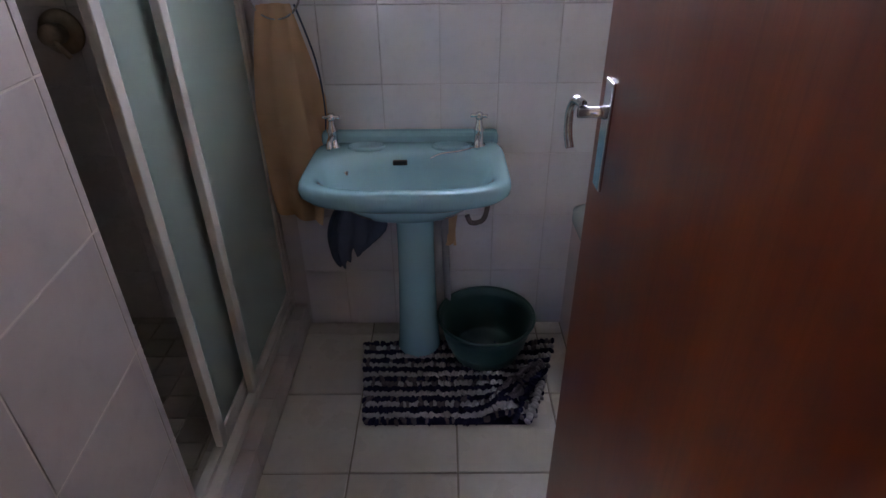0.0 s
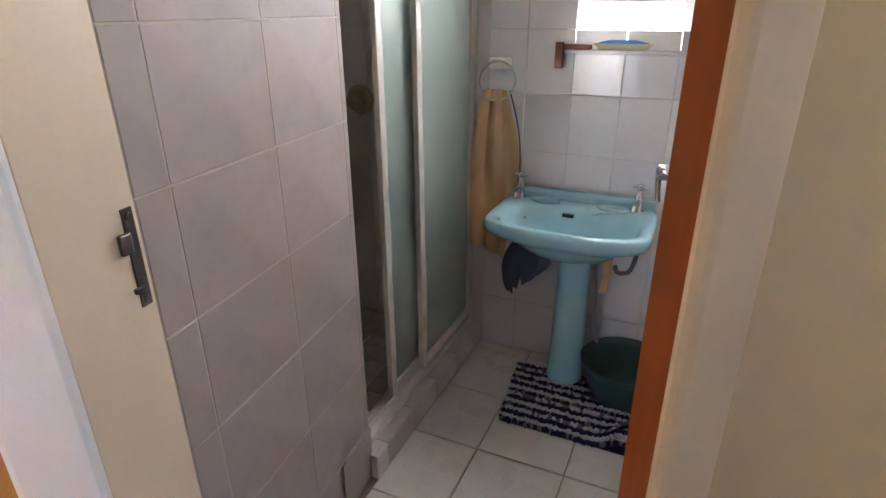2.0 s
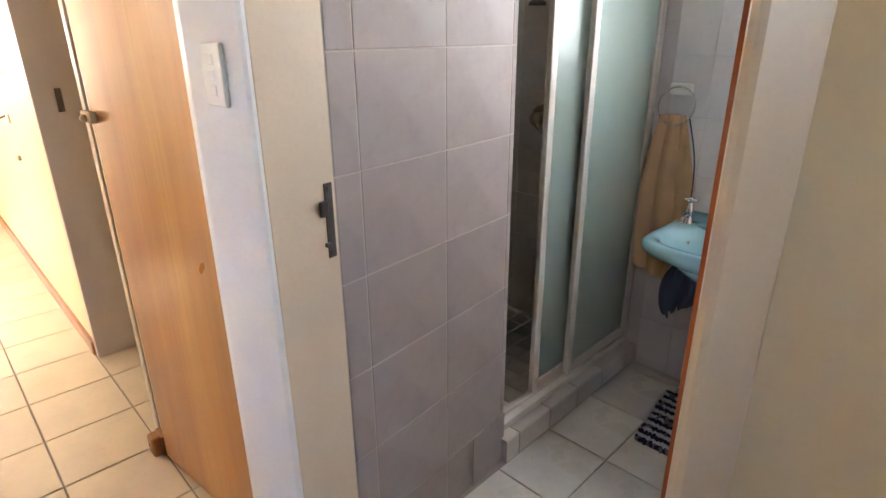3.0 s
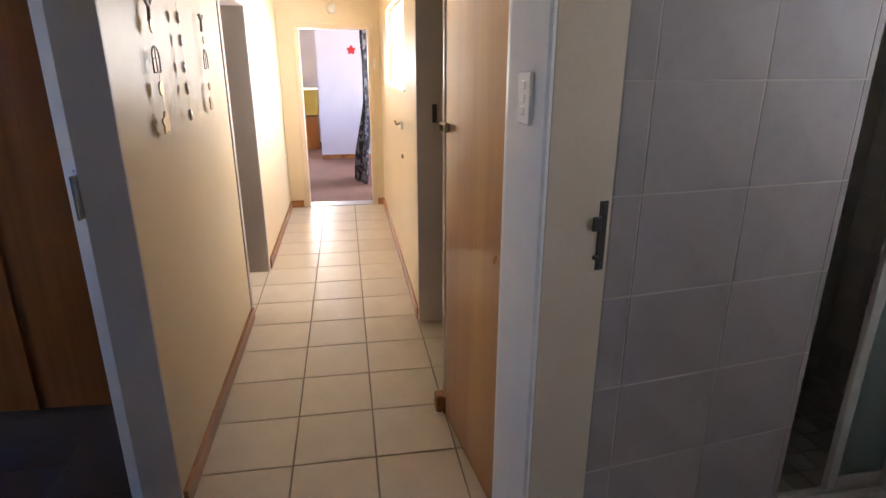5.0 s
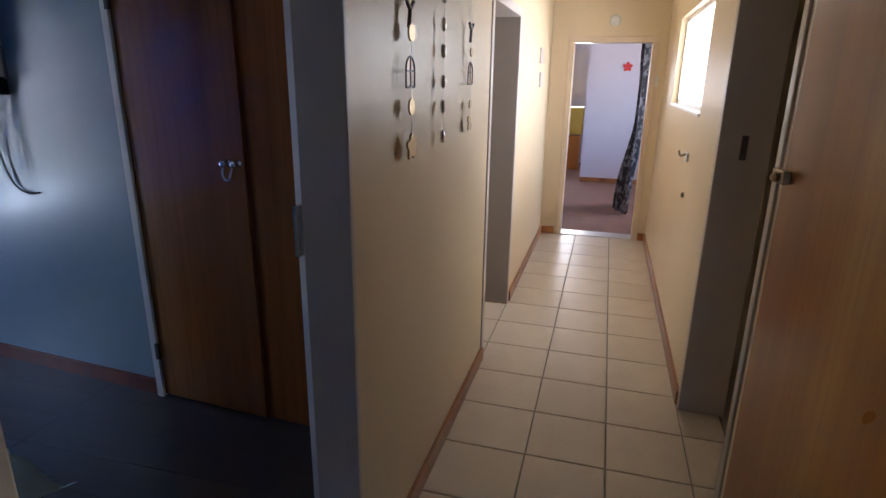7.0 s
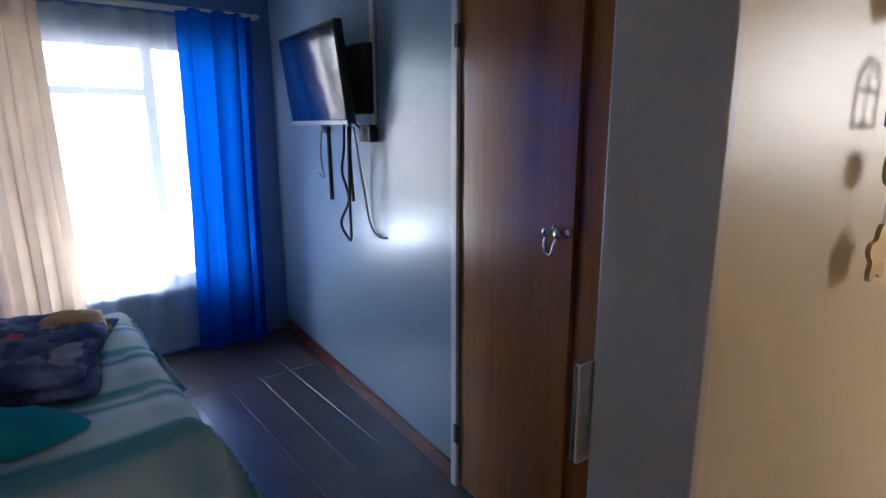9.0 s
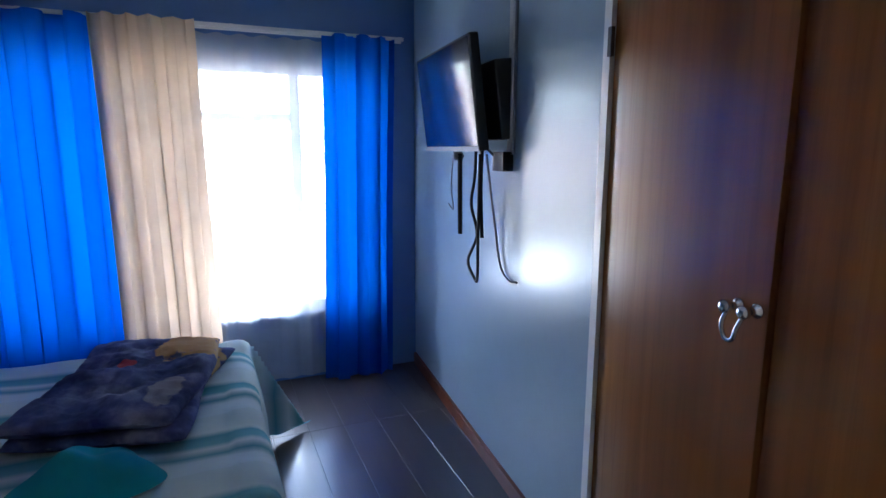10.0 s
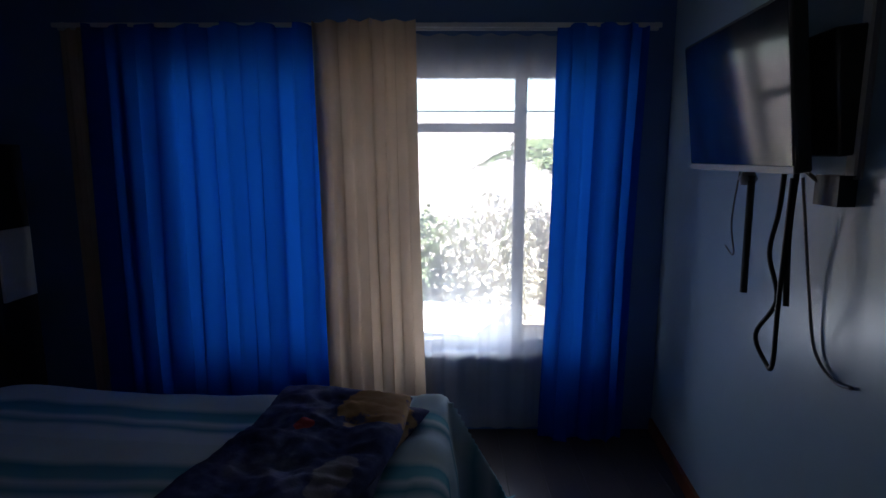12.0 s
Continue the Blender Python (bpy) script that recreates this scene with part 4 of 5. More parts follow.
sw = thing("light_switch", "white plastic light switch plate by the bathroom", "light switch", (-0.455, -0.072, 1.462))
pl = part("plate", box(-0.045, 0.045, -0.010, 0, -0.058, 0.058, 0.004), WHITEPL, sw)
for z in (-0.028, 0.0, 0.028):
    part("rocker", box(-0.014, 0.014, -0.0118, -0.008, z - 0.010, z + 0.010, 0.002, ), WHITEPL, sw)
sx = thing("wall_hook", "small brass coat hook on the corridor wall", "hook", (-3.30, YR, 1.12))
part("plate", box(-0.05, 0.05, -0.012, 0, -0.03, 0.02, 0.004), WHITEPL, sx)
part("hook", tube([(0, -0.01, 0.01), (0, -0.04, 0.0), (0, -0.05, 0.03)], 0.006, 8), BRASS, sx, smooth=True)
s2 = thing("small_knob", "small dark knob low on the corridor wall", "knob", (-3.25, YR, 0.90))
part("knob", moved(lathe([(0.014, 0), (0.016, 0.01), (0.008, 0.016)], 12), pose(0, 0, 0, 90, 0, 0)), BRASS, s2, smooth=True)
sw2 = thing("end_light_switch", "white light switch beside the end doorway", "light switch", (XE, -0.085, 1.53))
part("plate", box(0, 0.012, -0.016, 0.016, -0.05, 0.05, 0.003), WHITEPL, sw2)
pc = thing("wall_picture", "small dim picture on the corridor wall", "picture", (-4.7, YL, 1.72))
part("frame", box(-0.10, 0.10, 0, 0.014, -0.06, 0.06, 0.003), GREYFRAME, pc)
pc2 = copy_thing(pc, pose(-4.75, YL, 1.53))
bl = thing("door_bell", "round white bell high on the end wall", "bell", (XE, -0.50, 2.06))
part("cap", moved(lathe([(0.05, 0), (0.05, 0.02), (0.035, 0.035), (0.0, 0.038)], 24), pose(0, 0, 0, 0, 90, 0)), WHITEPL, bl, smooth=True)

# hanging ornaments on the corridor wall
GOLD = metal("dull_gold_tin", (0.50, 0.40, 0.24), 0.35)
WIRE = metal("dark_wire", (0.18, 0.15, 0.13), 0.4)


def disc(r, th=0.006, points=0):
    """A flat ornament standing in the wall's plane; points: petals."""
    bm = bmesh.new()
    n = 40 if points else 24
    a = [bm.verts.new(((r * (1 + (0.22 * math.cos(points * 2 * math.pi * i / n) if points else 0))) * math.cos(2 * math.pi * i / n + math.pi / 2), 0, (r * (1 + (0.22 * math.cos(points * 2 * math.pi * i / n) if points else 0))) * math.sin(2 * math.pi * i / n + math.pi / 2))) for i in range(n)]
    b = [bm.verts.new((v.co.x, th, v.co.z)) for v in a]
    bm.faces.new(a)
    bm.faces.new(b)
    for i in range(n):
        bm.faces.new((a[i], a[(i + 1) % n], b[(i + 1) % n], b[i]))
    return bm


def hung(x, items, label):
    t = thing("hanging_ornament", label, "ornament", (x, YL + 0.022, 0), "wall ornaments")
    part("cord", tube([(0, 0.003, 2.02), (0, 0.003, items[-1][1])], 0.0007, 5), FRAMEWHITE, t)
    part("pin", moved(lathe([(0.006, 0), (0.006, 0.02)], 8), pose(0, 0.004, 2.02, 90, 0, 0)), BRASS, t)
    for kind, z in items:
        m = Matrix.Translation((0, 0, z))
        if kind == "disc":
            part("disc", moved(disc(0.024), m), GOLD, t)
        elif kind == "small":
            part("disc", moved(disc(0.017), m), GOLD, t)
        elif kind == "star":
            part("flower", moved(disc(0.034, 0.006, 5), m), GOLD, t)
        elif kind == "bird":
            part("bird", moved(join(disc(0.026, 0.005, 3), moved(disc(0.014), Matrix.Translation((0.02, 0, 0.022)))), m), GOLD, t)
        elif kind == "bow":
            part("bow", moved(join(tube([(-0.03, 0, 0.02), (0, 0, 0), (0.03, 0, 0.02)], 0.006, 6), tube([(0.0, 0, 0), (0.012, 0, -0.05)], 0.006, 6)), m), WIRE, t)
        elif kind == "cage":
            w, h = 0.036, 0.036
            part("cage", moved(join(tube([(-w, 0, -h), (-w, 0, h * 0.5), (-w * 0.6, 0, h * 1.1), (0, 0, h * 1.35), (w * 0.6, 0, h * 1.1), (w, 0, h * 0.5), (w, 0, -h)], 0.0026, 6), tube([(-w, 0, -h), (w, 0, -h)], 0.003, 6), tube([(-w, 0, h * 0.25), (w, 0, h * 0.25)], 0.0022, 6), tube([(0, 0, -h), (0, 0, h * 1.3)], 0.0018, 6)), m), WIRE, t)
        elif kind == "bead":
            part("bead", lathe([(0.0, -0.024), (0.011, -0.018), (0.013, 0.0), (0.011, 0.018), (0.0, 0.024)], 12, 1, 0.7, (0, 0, z)), CHROME, t, smooth=True)
    return t


hung(-1.35, [("bow", 1.715), ("disc", 1.653), ("cage", 1.541), ("disc", 1.451), ("star", 1.335)], "hanging string of gold discs, a wire cage and a flower")
hung(-1.69, [("bead", 1.79), ("bead", 1.703), ("bead", 1.619), ("bead", 1.52), ("bead", 1.437), ("bead", 1.335)], "hanging string of small mirrored beads")
hung(-2.09, [("bow", 1.72), ("small", 1.633), ("cage", 1.546), ("small", 1.431), ("bird", 1.348)], "hanging string with a wire cage and a tin bird")

# ---- room at the end ----
fc = thing("patterned_curtain", "long black and white patterned curtain", "curtain")
NIGHT, nn, nb = base_mat("black_white_print")
pr = ramp_node(nn, noise_node(nn, 14, 2, (1, 1, 0.7)).outputs[0], [(0.46, (0.018, 0.016, 0.022)), (0.52, (0.13, 0.12, 0.14)), (0.60, (0.22, 0.21, 0.23)), (0.66, (0.02, 0.018, 0.025))])
nn.links.new(pr.outputs[0], nb.inputs["Base Color"])
nb.inputs["Roughness"].default_value = 0.85
part("cloth", grid(40, 40, lambda u, v: (-7.25 + 0.65 * u, -0.10 - 0.06 * math.sin(u * 26 + 2 * v) - (0.24 * max(0, v - 0.35) + 0.03 * math.sin(9 * v)) * (0.3 + 0.7 * math.sin(3.1 * u)), 2.30 - 2.28 * v)), NIGHT, fc, smooth=True)
yc = thing("yellow_cupboard", "yellow cupboard with a wooden lower door", "cupboard", (-10.3, -1.35, 0))
part("top", box(-0.25, 0.25, -0.6, 0.45, 0.62, 1.08, 0.01), paint("yellow_gloss", (0.62, 0.45, 0.08), 0.35), yc)
part("door", box(-0.24, 0.24, -0.58, 0.43, 0.0, 0.60, 0.01), DOORWOOD, yc)
rf = thing("red_flower", "small red flower ornament on the lilac wall", "ornament", (-8.90, -0.27, 1.73))
part("petals", moved(disc(0.06, 0.012, 5), pose(0.002, 0, 0, 0, 0, -90)), paint("red_tin", (0.55, 0.03, 0.03), 0.5), rf)

# ---- bedroom ----
win = thing("window_3", "wide steel framed bedroom window", "window", kind="structure")
yw = BEDY - 0.09
for x0, x1 in ((-1.75, -1.70), (-1.292, -1.227), (0.14, 0.205), (0.61, 0.66)):
    part("mullion", box(x0, x1, yw - 0.03, yw + 0.02, 0.47, 2.02, 0.004), FRAMEWHITE, win)
for x0, x1 in ((-1.70, -1.292), (-1.227, 0.14), (0.205, 0.61)):
    part("window_frame", box(x0, x1, yw - 0.03, yw + 0.02, 0.47, 0.515, 0.004), FRAMEWHITE, win)
    part("window_frame", box(x0, x1, yw - 0.03, yw + 0.02, 1.975, 2.02, 0.004), FRAMEWHITE, win)
    tall = x1 - x0 > 1
    if tall:
        part("transom", box(x0, x1, yw - 0.03, yw + 0.02, 1.69, 1.738, 0.004), FRAMEWHITE, win)
    for z0, z1 in (((0.515, 1.69), (1.738, 1.975)) if tall else ((0.515, 1.975),)):
        part("pane", box(x0, x1, yw - 0.006, yw - 0.002, z0, z1), PANE, win).visible_shadow = False
for z in (0.60, 1.80):
    part("burglar_bar", tube([(-1.70, yw + 0.03, z), (0.61, yw + 0.03, z)], 0.004, 6), FRAMEWHITE, win, "thin white burglar bar")
part("window_sill", box(-1.76, 0.67, BEDY - 0.065, BEDY + 0.02, 0.448, 0.468, 0.004), FRAMEWHITE, win)


def curtain(name, label, x0, x1, y, z0, z1, folds, amp, mat, pinch=0.0, seed=0, bend=0.0):
    """A gathered curtain from x0 to x1, its folds uneven, gathered at the head by pinch."""
    rg_ = random.Random(seed)
    ph = [rg_.uniform(0, 6.3) for _ in range(4)]
    mid = (x0 + x1) / 2

    def fn(u, v):
        x = x0 + (x1 - x0) * u
        x = mid + (x - mid) * (1 - pinch * math.exp(-((v - 0.45) / 0.35) ** 2)) + bend * v
        wv = math.sin(u * folds * 6.283 + ph[0] + 1.5 * math.sin(5 * u + ph[1]) + 0.5 * math.sin(2.5 * v + ph[2])) + 0.5 * math.sin(u * folds * 4.1 + ph[2] + 1.2 * v) + 0.22 * math.sin(u * folds * 15.3 + ph[3] + 0.8 * v) + 0.55 * math.sin(u * folds * 2.2 + ph[0] + 1.9 * v)
        am = amp * (0.55 + 0.45 * v) * (0.75 + 0.25 * math.sin(3 * u + ph[3]))
        return (x + 0.3 * am * math.cos(u * folds * 12.5 + ph[1]), y + am * wv * 0.6 + 0.01 * math.sin(4 * v + 6 * u), z1 + (z0 - z1) * v + 0.006 * math.sin(u * folds * 6.283 + ph[0]) * (1 if v < 0.02 else 0.4))
    t = thing(name, label, "curtain")
    part("cloth", grid(int(max(60, folds * 18)), 34, fn), mat, t, smooth=True)
    return t


curtain("sheer_curtain", "white net curtain over the bright window", -1.84, 0.95, BEDY + 0.05, 0.03, 2.17, 22, 0.020, SHEER, 0, 3)
curtain("blue_curtain", "bright blue curtain lit from behind by the window", -0.275, 0.93, BEDY + 0.15, 0.06, 2.20, 7, 0.075, BLUECURT, 0, 7, 0.0)
curtain("beige_curtain", "beige lined curtain hanging in soft folds", -0.70, -0.20, BEDY + 0.235, 0.16, 2.20, 4.5, 0.075, BEIGECURT, 0.03, 11, -0.035)
curtain("blue_curtain", "bright blue curtain gathered at the wall end", -1.86, -1.41, BEDY + 0.155, 0.02, 2.20, 3.2, 0.085, BLUECURT, 0.05, 19, 0.035)
curtain("beige_curtain", "narrow end of a beige curtain at the far corner", 0.93, 1.06, BEDY + 0.14, 0.1, 2.18, 2, 0.020, BEIGECURT, 0, 23)
cr = thing("curtain_rail", "thin white curtain rail above the window", "curtain rail", (0, 0, 0))
part("rail", box(-1.92, 1.10, BEDY + 0.075, BEDY + 0.095, 2.185, 2.205, 0.003), WHITEPL, cr)
part("rail", box(-1.92, 1.10, BEDY + 0.125, BEDY + 0.140, 2.190, 2.212, 0.003), WHITEPL, cr)
for x in (-1.9, -0.9, 0.1, 1.05):
    part("bracket", box(x - 0.012, x + 0.012, BEDY, BEDY + 0.13, 2.206, 2.216, 0.002), WHITEPL, cr)

# bed
bed = thing("bed", "double bed under a teal and white striped bedspread", "bed", (0, 0, 0))
bx0, bx1, by0, by1, bz = -0.86, 1.30, -3.96, -2.52, 0.61
part("base", box(bx0 + 0.10, bx1, by0 + 0.10, by1 - 0.08, 0.08, 0.36, 0.02), DARKPL, bed, "dark bed base")
part("mattress", box(bx0 + 0.05, bx1, by0 + 0.05, by1 - 0.05, 0.36, 0.585, 0.05), WHITEPL, bed)
for x in (bx0 + 0.16, bx1 - 0.1):
    for y in (by0 + 0.18, by1 - 0.18):
        part("leg", lathe([(0.025, 0), (0.03, 0.08)], 12, 1, 1, (x, y, 0)), DARKPL, bed)


def spread(u, v):
    """Bedspread: u from the hanging foot end to the head, v across, hanging on both sides."""
    lx, ly = bx1 - bx0, by1 - by0
    drop = 0.50
    s = u * (lx + drop) - drop
    w = v * (ly + 2 * drop) - drop
    r = 0.07

    def fold(a, edge):
        if a >= r:
            return a, 0.0
        arc = r * math.pi / 2
        if a > r - arc:
            g = (r - a) / r
            return r - r * math.sin(g), r * (1 - math.cos(g))
        return -0.02 * min(1, (r - arc - a) / 0.3), r + (r - arc - a)
    xs, dz1 = fold(s, 0)
    if w < ly / 2:
        ws, dz2 = fold(w, 0)
    else:
        ws, dz2 = fold(ly - w, 0)
        ws = ly - ws
    dz = max(dz1, dz2) + 0.25 * min(dz1, dz2)
    x, y = bx0 + xs, by0 + ws
    corner = min(dz1, dz2)
    x -= 0.55 * corner
    y += (-0.25 if w < ly / 2 else 0.25) * corner
    hang = min(1, dz / 0.2)
    wav = 0.016 * hang * math.sin(8 * y + 2) if dz1 > dz2 else 0.016 * hang * math.sin(9 * x)
    top = 0.012 * math.sin(7 * x + 2 * y) * math.sin(5 * y + 1) + 0.008 * noise.noise((x * 6, y * 6, 0)) + 0.05 * math.exp(-((x - 0.80) / 0.28) ** 2) * (0.7 + 0.3 * math.sin(3 * y))
    quilt = 0.012 * abs(math.sin(math.pi * (y - by0) / 0.19)) * (1 if dz1 > 0.02 or s < 0.12 else 0.2)
    z = bz - dz + (1 - hang) * top + (quilt if dz < 0.05 else 0)
    if dz1 > dz2:
        x += wav - quilt * hang
    else:
        y += wav * (-1 if w < ly / 2 else 1)
    return (x, y, max(0.03, z))


part("bedspread", grid(110, 96, spread), QUILT, bed, smooth=True)

# folded blanket on the bed
bm_, nt_, b_ = base_mat("printed_plush_blanket")
n1, n2, n3 = noise_node(nt_, 7, 4), noise_node(nt_, 120, 3), noise_node(nt_, 11, 5)
co_ = nt_.nodes.new("ShaderNodeTexCoord")
sp_ = nt_.nodes.new("ShaderNodeSeparateXYZ")
nt_.links.new(co_.outputs["Object"], sp_.inputs[0])


def spot(cx, cy, rx, ry, soft=0.25):
    """1 inside an oval of the blanket's print."""
    def lin(sock, k, o):
        n = nt_.nodes.new("ShaderNodeMath")
        n.operation = "MULTIPLY_ADD"
        n.inputs[1].default_value, n.inputs[2].default_value = k, o
        nt_.links.new(sock, n.inputs[0])
        return n.outputs[0]
    a, b = lin(sp_.outputs[0], 1 / rx, -cx / rx), lin(sp_.outputs[1], 1 / ry, -cy / ry)
    m2 = []
    for s in (a, b):
        n = nt_.nodes.new("ShaderNodeMath")
        n.operation = "POWER"
        n.inputs[1].default_value = 2
        ab = nt_.nodes.new("ShaderNodeMath")
        ab.operation = "ABSOLUTE"
        nt_.links.new(s, ab.inputs[0])
        nt_.links.new(ab.outputs[0], n.inputs[0])
        m2.append(n.outputs[0])
    add = nt_.nodes.new("ShaderNodeMath")
    nt_.links.new(m2[0], add.inputs[0])
    nt_.links.new(m2[1], add.inputs[1])
    w_ = nt_.nodes.new("ShaderNodeMath")
    w_.operation = "MULTIPLY_ADD"
    w_.inputs[1].default_value, w_.inputs[2].default_value = 3.4, -1.7
    nt_.links.new(n3.outputs[0], w_.inputs[0])
    ad2 = nt_.nodes.new("ShaderNodeMath")
    nt_.links.new(add.outputs[0], ad2.inputs[0])
    nt_.links.new(w_.outputs[0], ad2.inputs[1])
    return ramp_node(nt_, ad2.outputs[0], [(0.75, (1, 1, 1)), (1.0, (0, 0, 0))]).outputs[0]


cb = ramp_node(nt_, n1.outputs[0], [(0.35, (0.026, 0.030, 0.095)), (0.52, (0.070, 0.082, 0.20)), (0.68, (0.19, 0.20, 0.33))]).outputs[0]
cb = mix_col(nt_, cb, (0.46, 0.26, 0.11), spot(-0.14, -0.24, 0.13, 0.16))
cb = mix_col(nt_, cb, (0.24, 0.22, 0.25), spot(-0.17, 0.20, 0.05, 0.12))
cb = mix_col(nt_, cb, (0.45, 0.05, 0.06), spot(0.04, -0.04, 0.03, 0.035))
nt_.links.new(cb, b_.inputs["Base Color"])
b_.inputs["Roughness"].default_value = 0.95
bump(nt_, b_, n2.outputs[0], 0.5, 0.004)
bk_ = thing("folded_blanket", "folded navy plush blanket with an orange print on the bed", "blanket", (-0.43, -3.36, 0.618))


def blanket(w, d, h, z0, seed):
    """One folded layer: a soft slab with rounded rolls at its edges."""
    bm = bmesh.new()
    nu, nv = 56, 84
    for sgn in (1, -1):
        vs = []
        for i in range(nu + 1):
            row = []
            for j in range(nv + 1):
                u, v = 2 * i / nu - 1, 2 * j / nv - 1
                e = (1 - abs(u) ** 9) * (1 - abs(v) ** 9)
                hh = h * 0.5 * max(0, e) ** 0.35
                x, y = u * w / 2, v * d / 2
                x += 0.02 * math.sin(3 * v + seed)
                zz = z0 + h / 2 + sgn * hh + (0.030 * noise.noise((x * 6 + seed, y * 9, 0)) + 0.020 * (0.4 - abs(noise.noise((x * 9 + 4 * y, y * 16 - 3 * x, seed)))) + 0.008 * noise.noise((x * 34, y * 40, seed))) * (e if sgn > 0 else 0.2)
                row.append(bm.verts.new((x, y, zz)))
            vs.append(row)
        for i in range(nu):
            for j in range(nv):
                bm.faces.new((vs[i][j], vs[i + 1][j], vs[i + 1][j + 1], vs[i][j + 1]))
    bmesh.ops.remove_doubles(bm, verts=bm.verts, dist=0.0008)
    return bm


part("lower_layer", blanket(0.52, 0.80, 0.055, 0.0, 2), bm_, bk_, smooth=True)
part("upper_layer", moved(blanket(0.49, 0.77, 0.062, 0.048, 5), pose(-0.005, 0.01, 0, 0, 0, 2)), bm_, bk_, smooth=True)
bk_.rotation_euler = (0, 0, radians(-13))

tc = thing("teal_towel", "crumpled teal towel thrown on the bed", "towel", (-0.37, -2.80, 0.618))


def crumple(u, v):
    a, r = 2 * math.pi * u, v
    x, y = 0.18 * r * math.cos(a), 0.15 * r * math.sin(a)
    x *= 1 + 0.2 * math.sin(3 * a)
    h = 0.085 * max(0, 1 - r ** 2.5) + 0.035 * noise.noise((x * 11, y * 11, 3)) * (1 - r * r) + 0.015 * math.sin(26 * x + 8 * y) * (1 - r)
    return (x, y, max(0.0, h) + 0.002)


part("cloth", grid(60, 26, crumple), TEAL, tc, smooth=True)
wpz = thing("paper_scrap", "small crumpled white paper on the bed", "paper", (-0.10, -3.02, 0.622))
part("paper", grid(8, 8, lambda u, v: (0.07 * u, 0.05 * v, 0.015 + 0.012 * noise.noise((u * 5, v * 5, 1)))), WHITEPL, wpz)

# screen on its wall bracket
tv = thing("television", "flat black television on a tilted wall bracket", "television")
W_, H_ = 0.80, 0.47
part("body", box(-0.045, 0.0, -W_ / 2, W_ / 2, -H_ / 2, H_ / 2, 0.008), DARKPL, tv)
part("screen", box(0.0, 0.002, -W_ / 2 + 0.012, W_ / 2 - 0.012, -H_ / 2 + 0.022, H_ / 2 - 0.012), SCREEN, tv, "dark glossy screen")
part("bezel", box(0.0, 0.005, -W_ / 2, W_ / 2, -H_ / 2, -H_ / 2 + 0.02, 0.002), GREYPL, tv, "grey lower bezel")
part("back_box", box(-0.085, -0.045, -0.25, 0.30, -0.18, 0.10, 0.012), DARKPL, tv)
# Black box for the mount and also the shadow between screen and wall.
part("mount", box(-0.165, -0.085, 0.10, 0.44, -0.20, 0.12, 0.006), DARKPL, tv, "black wall mount, enlarged to take in the shadow beside it")
part("bracket_arm", tube([(-0.07, 0.0, 0.0), (-0.17, 0.02, -0.02)], 0.018, 8), STEEL, tv)
tv.matrix_world = pose(-1.775, -3.66, 1.745, 0, 7, -5)
wbk = thing("wall_bracket", "black steel bracket plate behind the television", "bracket")
part("plate", slanted(-3.78, -3.62, 1.60, 1.86, 0.02, 0.02), STEEL, wbk)
cbx = thing("power_box", "black power adaptor hanging under the bracket", "adaptor")
part("box", slanted(-3.31, -3.20, 1.43, 1.51, 0.05, 0.048), DARKPL, cbx)
part("lead", tube([(side_x(-3.3) + 0.045, -3.30, 1.49), (-1.83, -3.38, 1.54), (-1.80, -3.47, 1.53)], 0.006, 8), DARKPL, cbx)
cdt = thing("cable_conduit", "white cable conduit running down the blue wall", "conduit")
part("channel", slanted(-3.235, -3.20, 1.50, H, 0.016, 0.015), WHITEPL, cdt)
# Solid grey strip that stands in for the channel's shadow.
part("shadow_gap", slanted(-3.20, -3.185, 1.50, H, 0.008, 0.007), GREYPL, cdt)
an = thing("aerial_bar", "black aerial bar hanging below the television", "aerial")
part("bar", tube([(-1.80, -3.53, 1.50), (-1.80, -3.52, 1.13)], 0.011, 10), DARKPL, an)
part("socket", lathe([(0.02, 0), (0.028, 0.02), (0.018, 0.04)], 14, 1, 1, (-1.80, -3.55, 1.47)), GREYPL, an, smooth=True)
for i, pts in enumerate(([(-1.80, -3.36, 1.53), (-1.80, -3.37, 1.40), (-1.79, -3.38, 1.28), (-1.80, -3.34, 1.15), (-1.80, -3.43, 1.02), (-1.81, -3.38, 0.945), (-1.80, -3.33, 0.96), (-1.80, -3.33, 1.14), (-1.80, -3.32, 1.50)],
                         [(-1.81, -3.32, 1.53), (-1.81, -3.33, 1.35), (-1.81, -3.31, 1.14)],
                         [(-1.84, -3.34, 1.50), (-1.88, -3.33, 1.2), (-1.89, -3.29, 1.02), (-1.886, -3.20, 0.965), (-1.878, -3.12, 0.975)],
                         [(-1.80, -3.60, 1.52), (-1.80, -3.63, 1.35), (-1.80, -3.60, 1.24), (-1.80, -3.66, 1.26)])):
    c = thing("hanging_cable", ("black cable hanging in a loop below the television", "black cable hanging straight below the television", "grey cable trailing along the blue wall", "thin grey cable curled under the television")[i], "cable", group="television cables")
    part("cable", tube(pts, (0.007, 0.008, 0.005, 0.003)[i], 8), (DARKPL, DARKPL, GREYPL, GREYPL)[i], c, smooth=True)

# furniture at the bed head
hb = thing("bedside_shelf", "dark shelf unit with a pale drawer beyond the bed", "shelf", (1.36, -4.55, 0))
part("body", box(-0.02, 0.18, -0.16, 0.10, 0.0, 1.62, 0.006), DARKPL, hb)
part("drawer", box(-0.035, -0.018, -0.14, 0.08, 0.84, 1.20, 0.004), WHITEPL, hb, "pale drawer front")

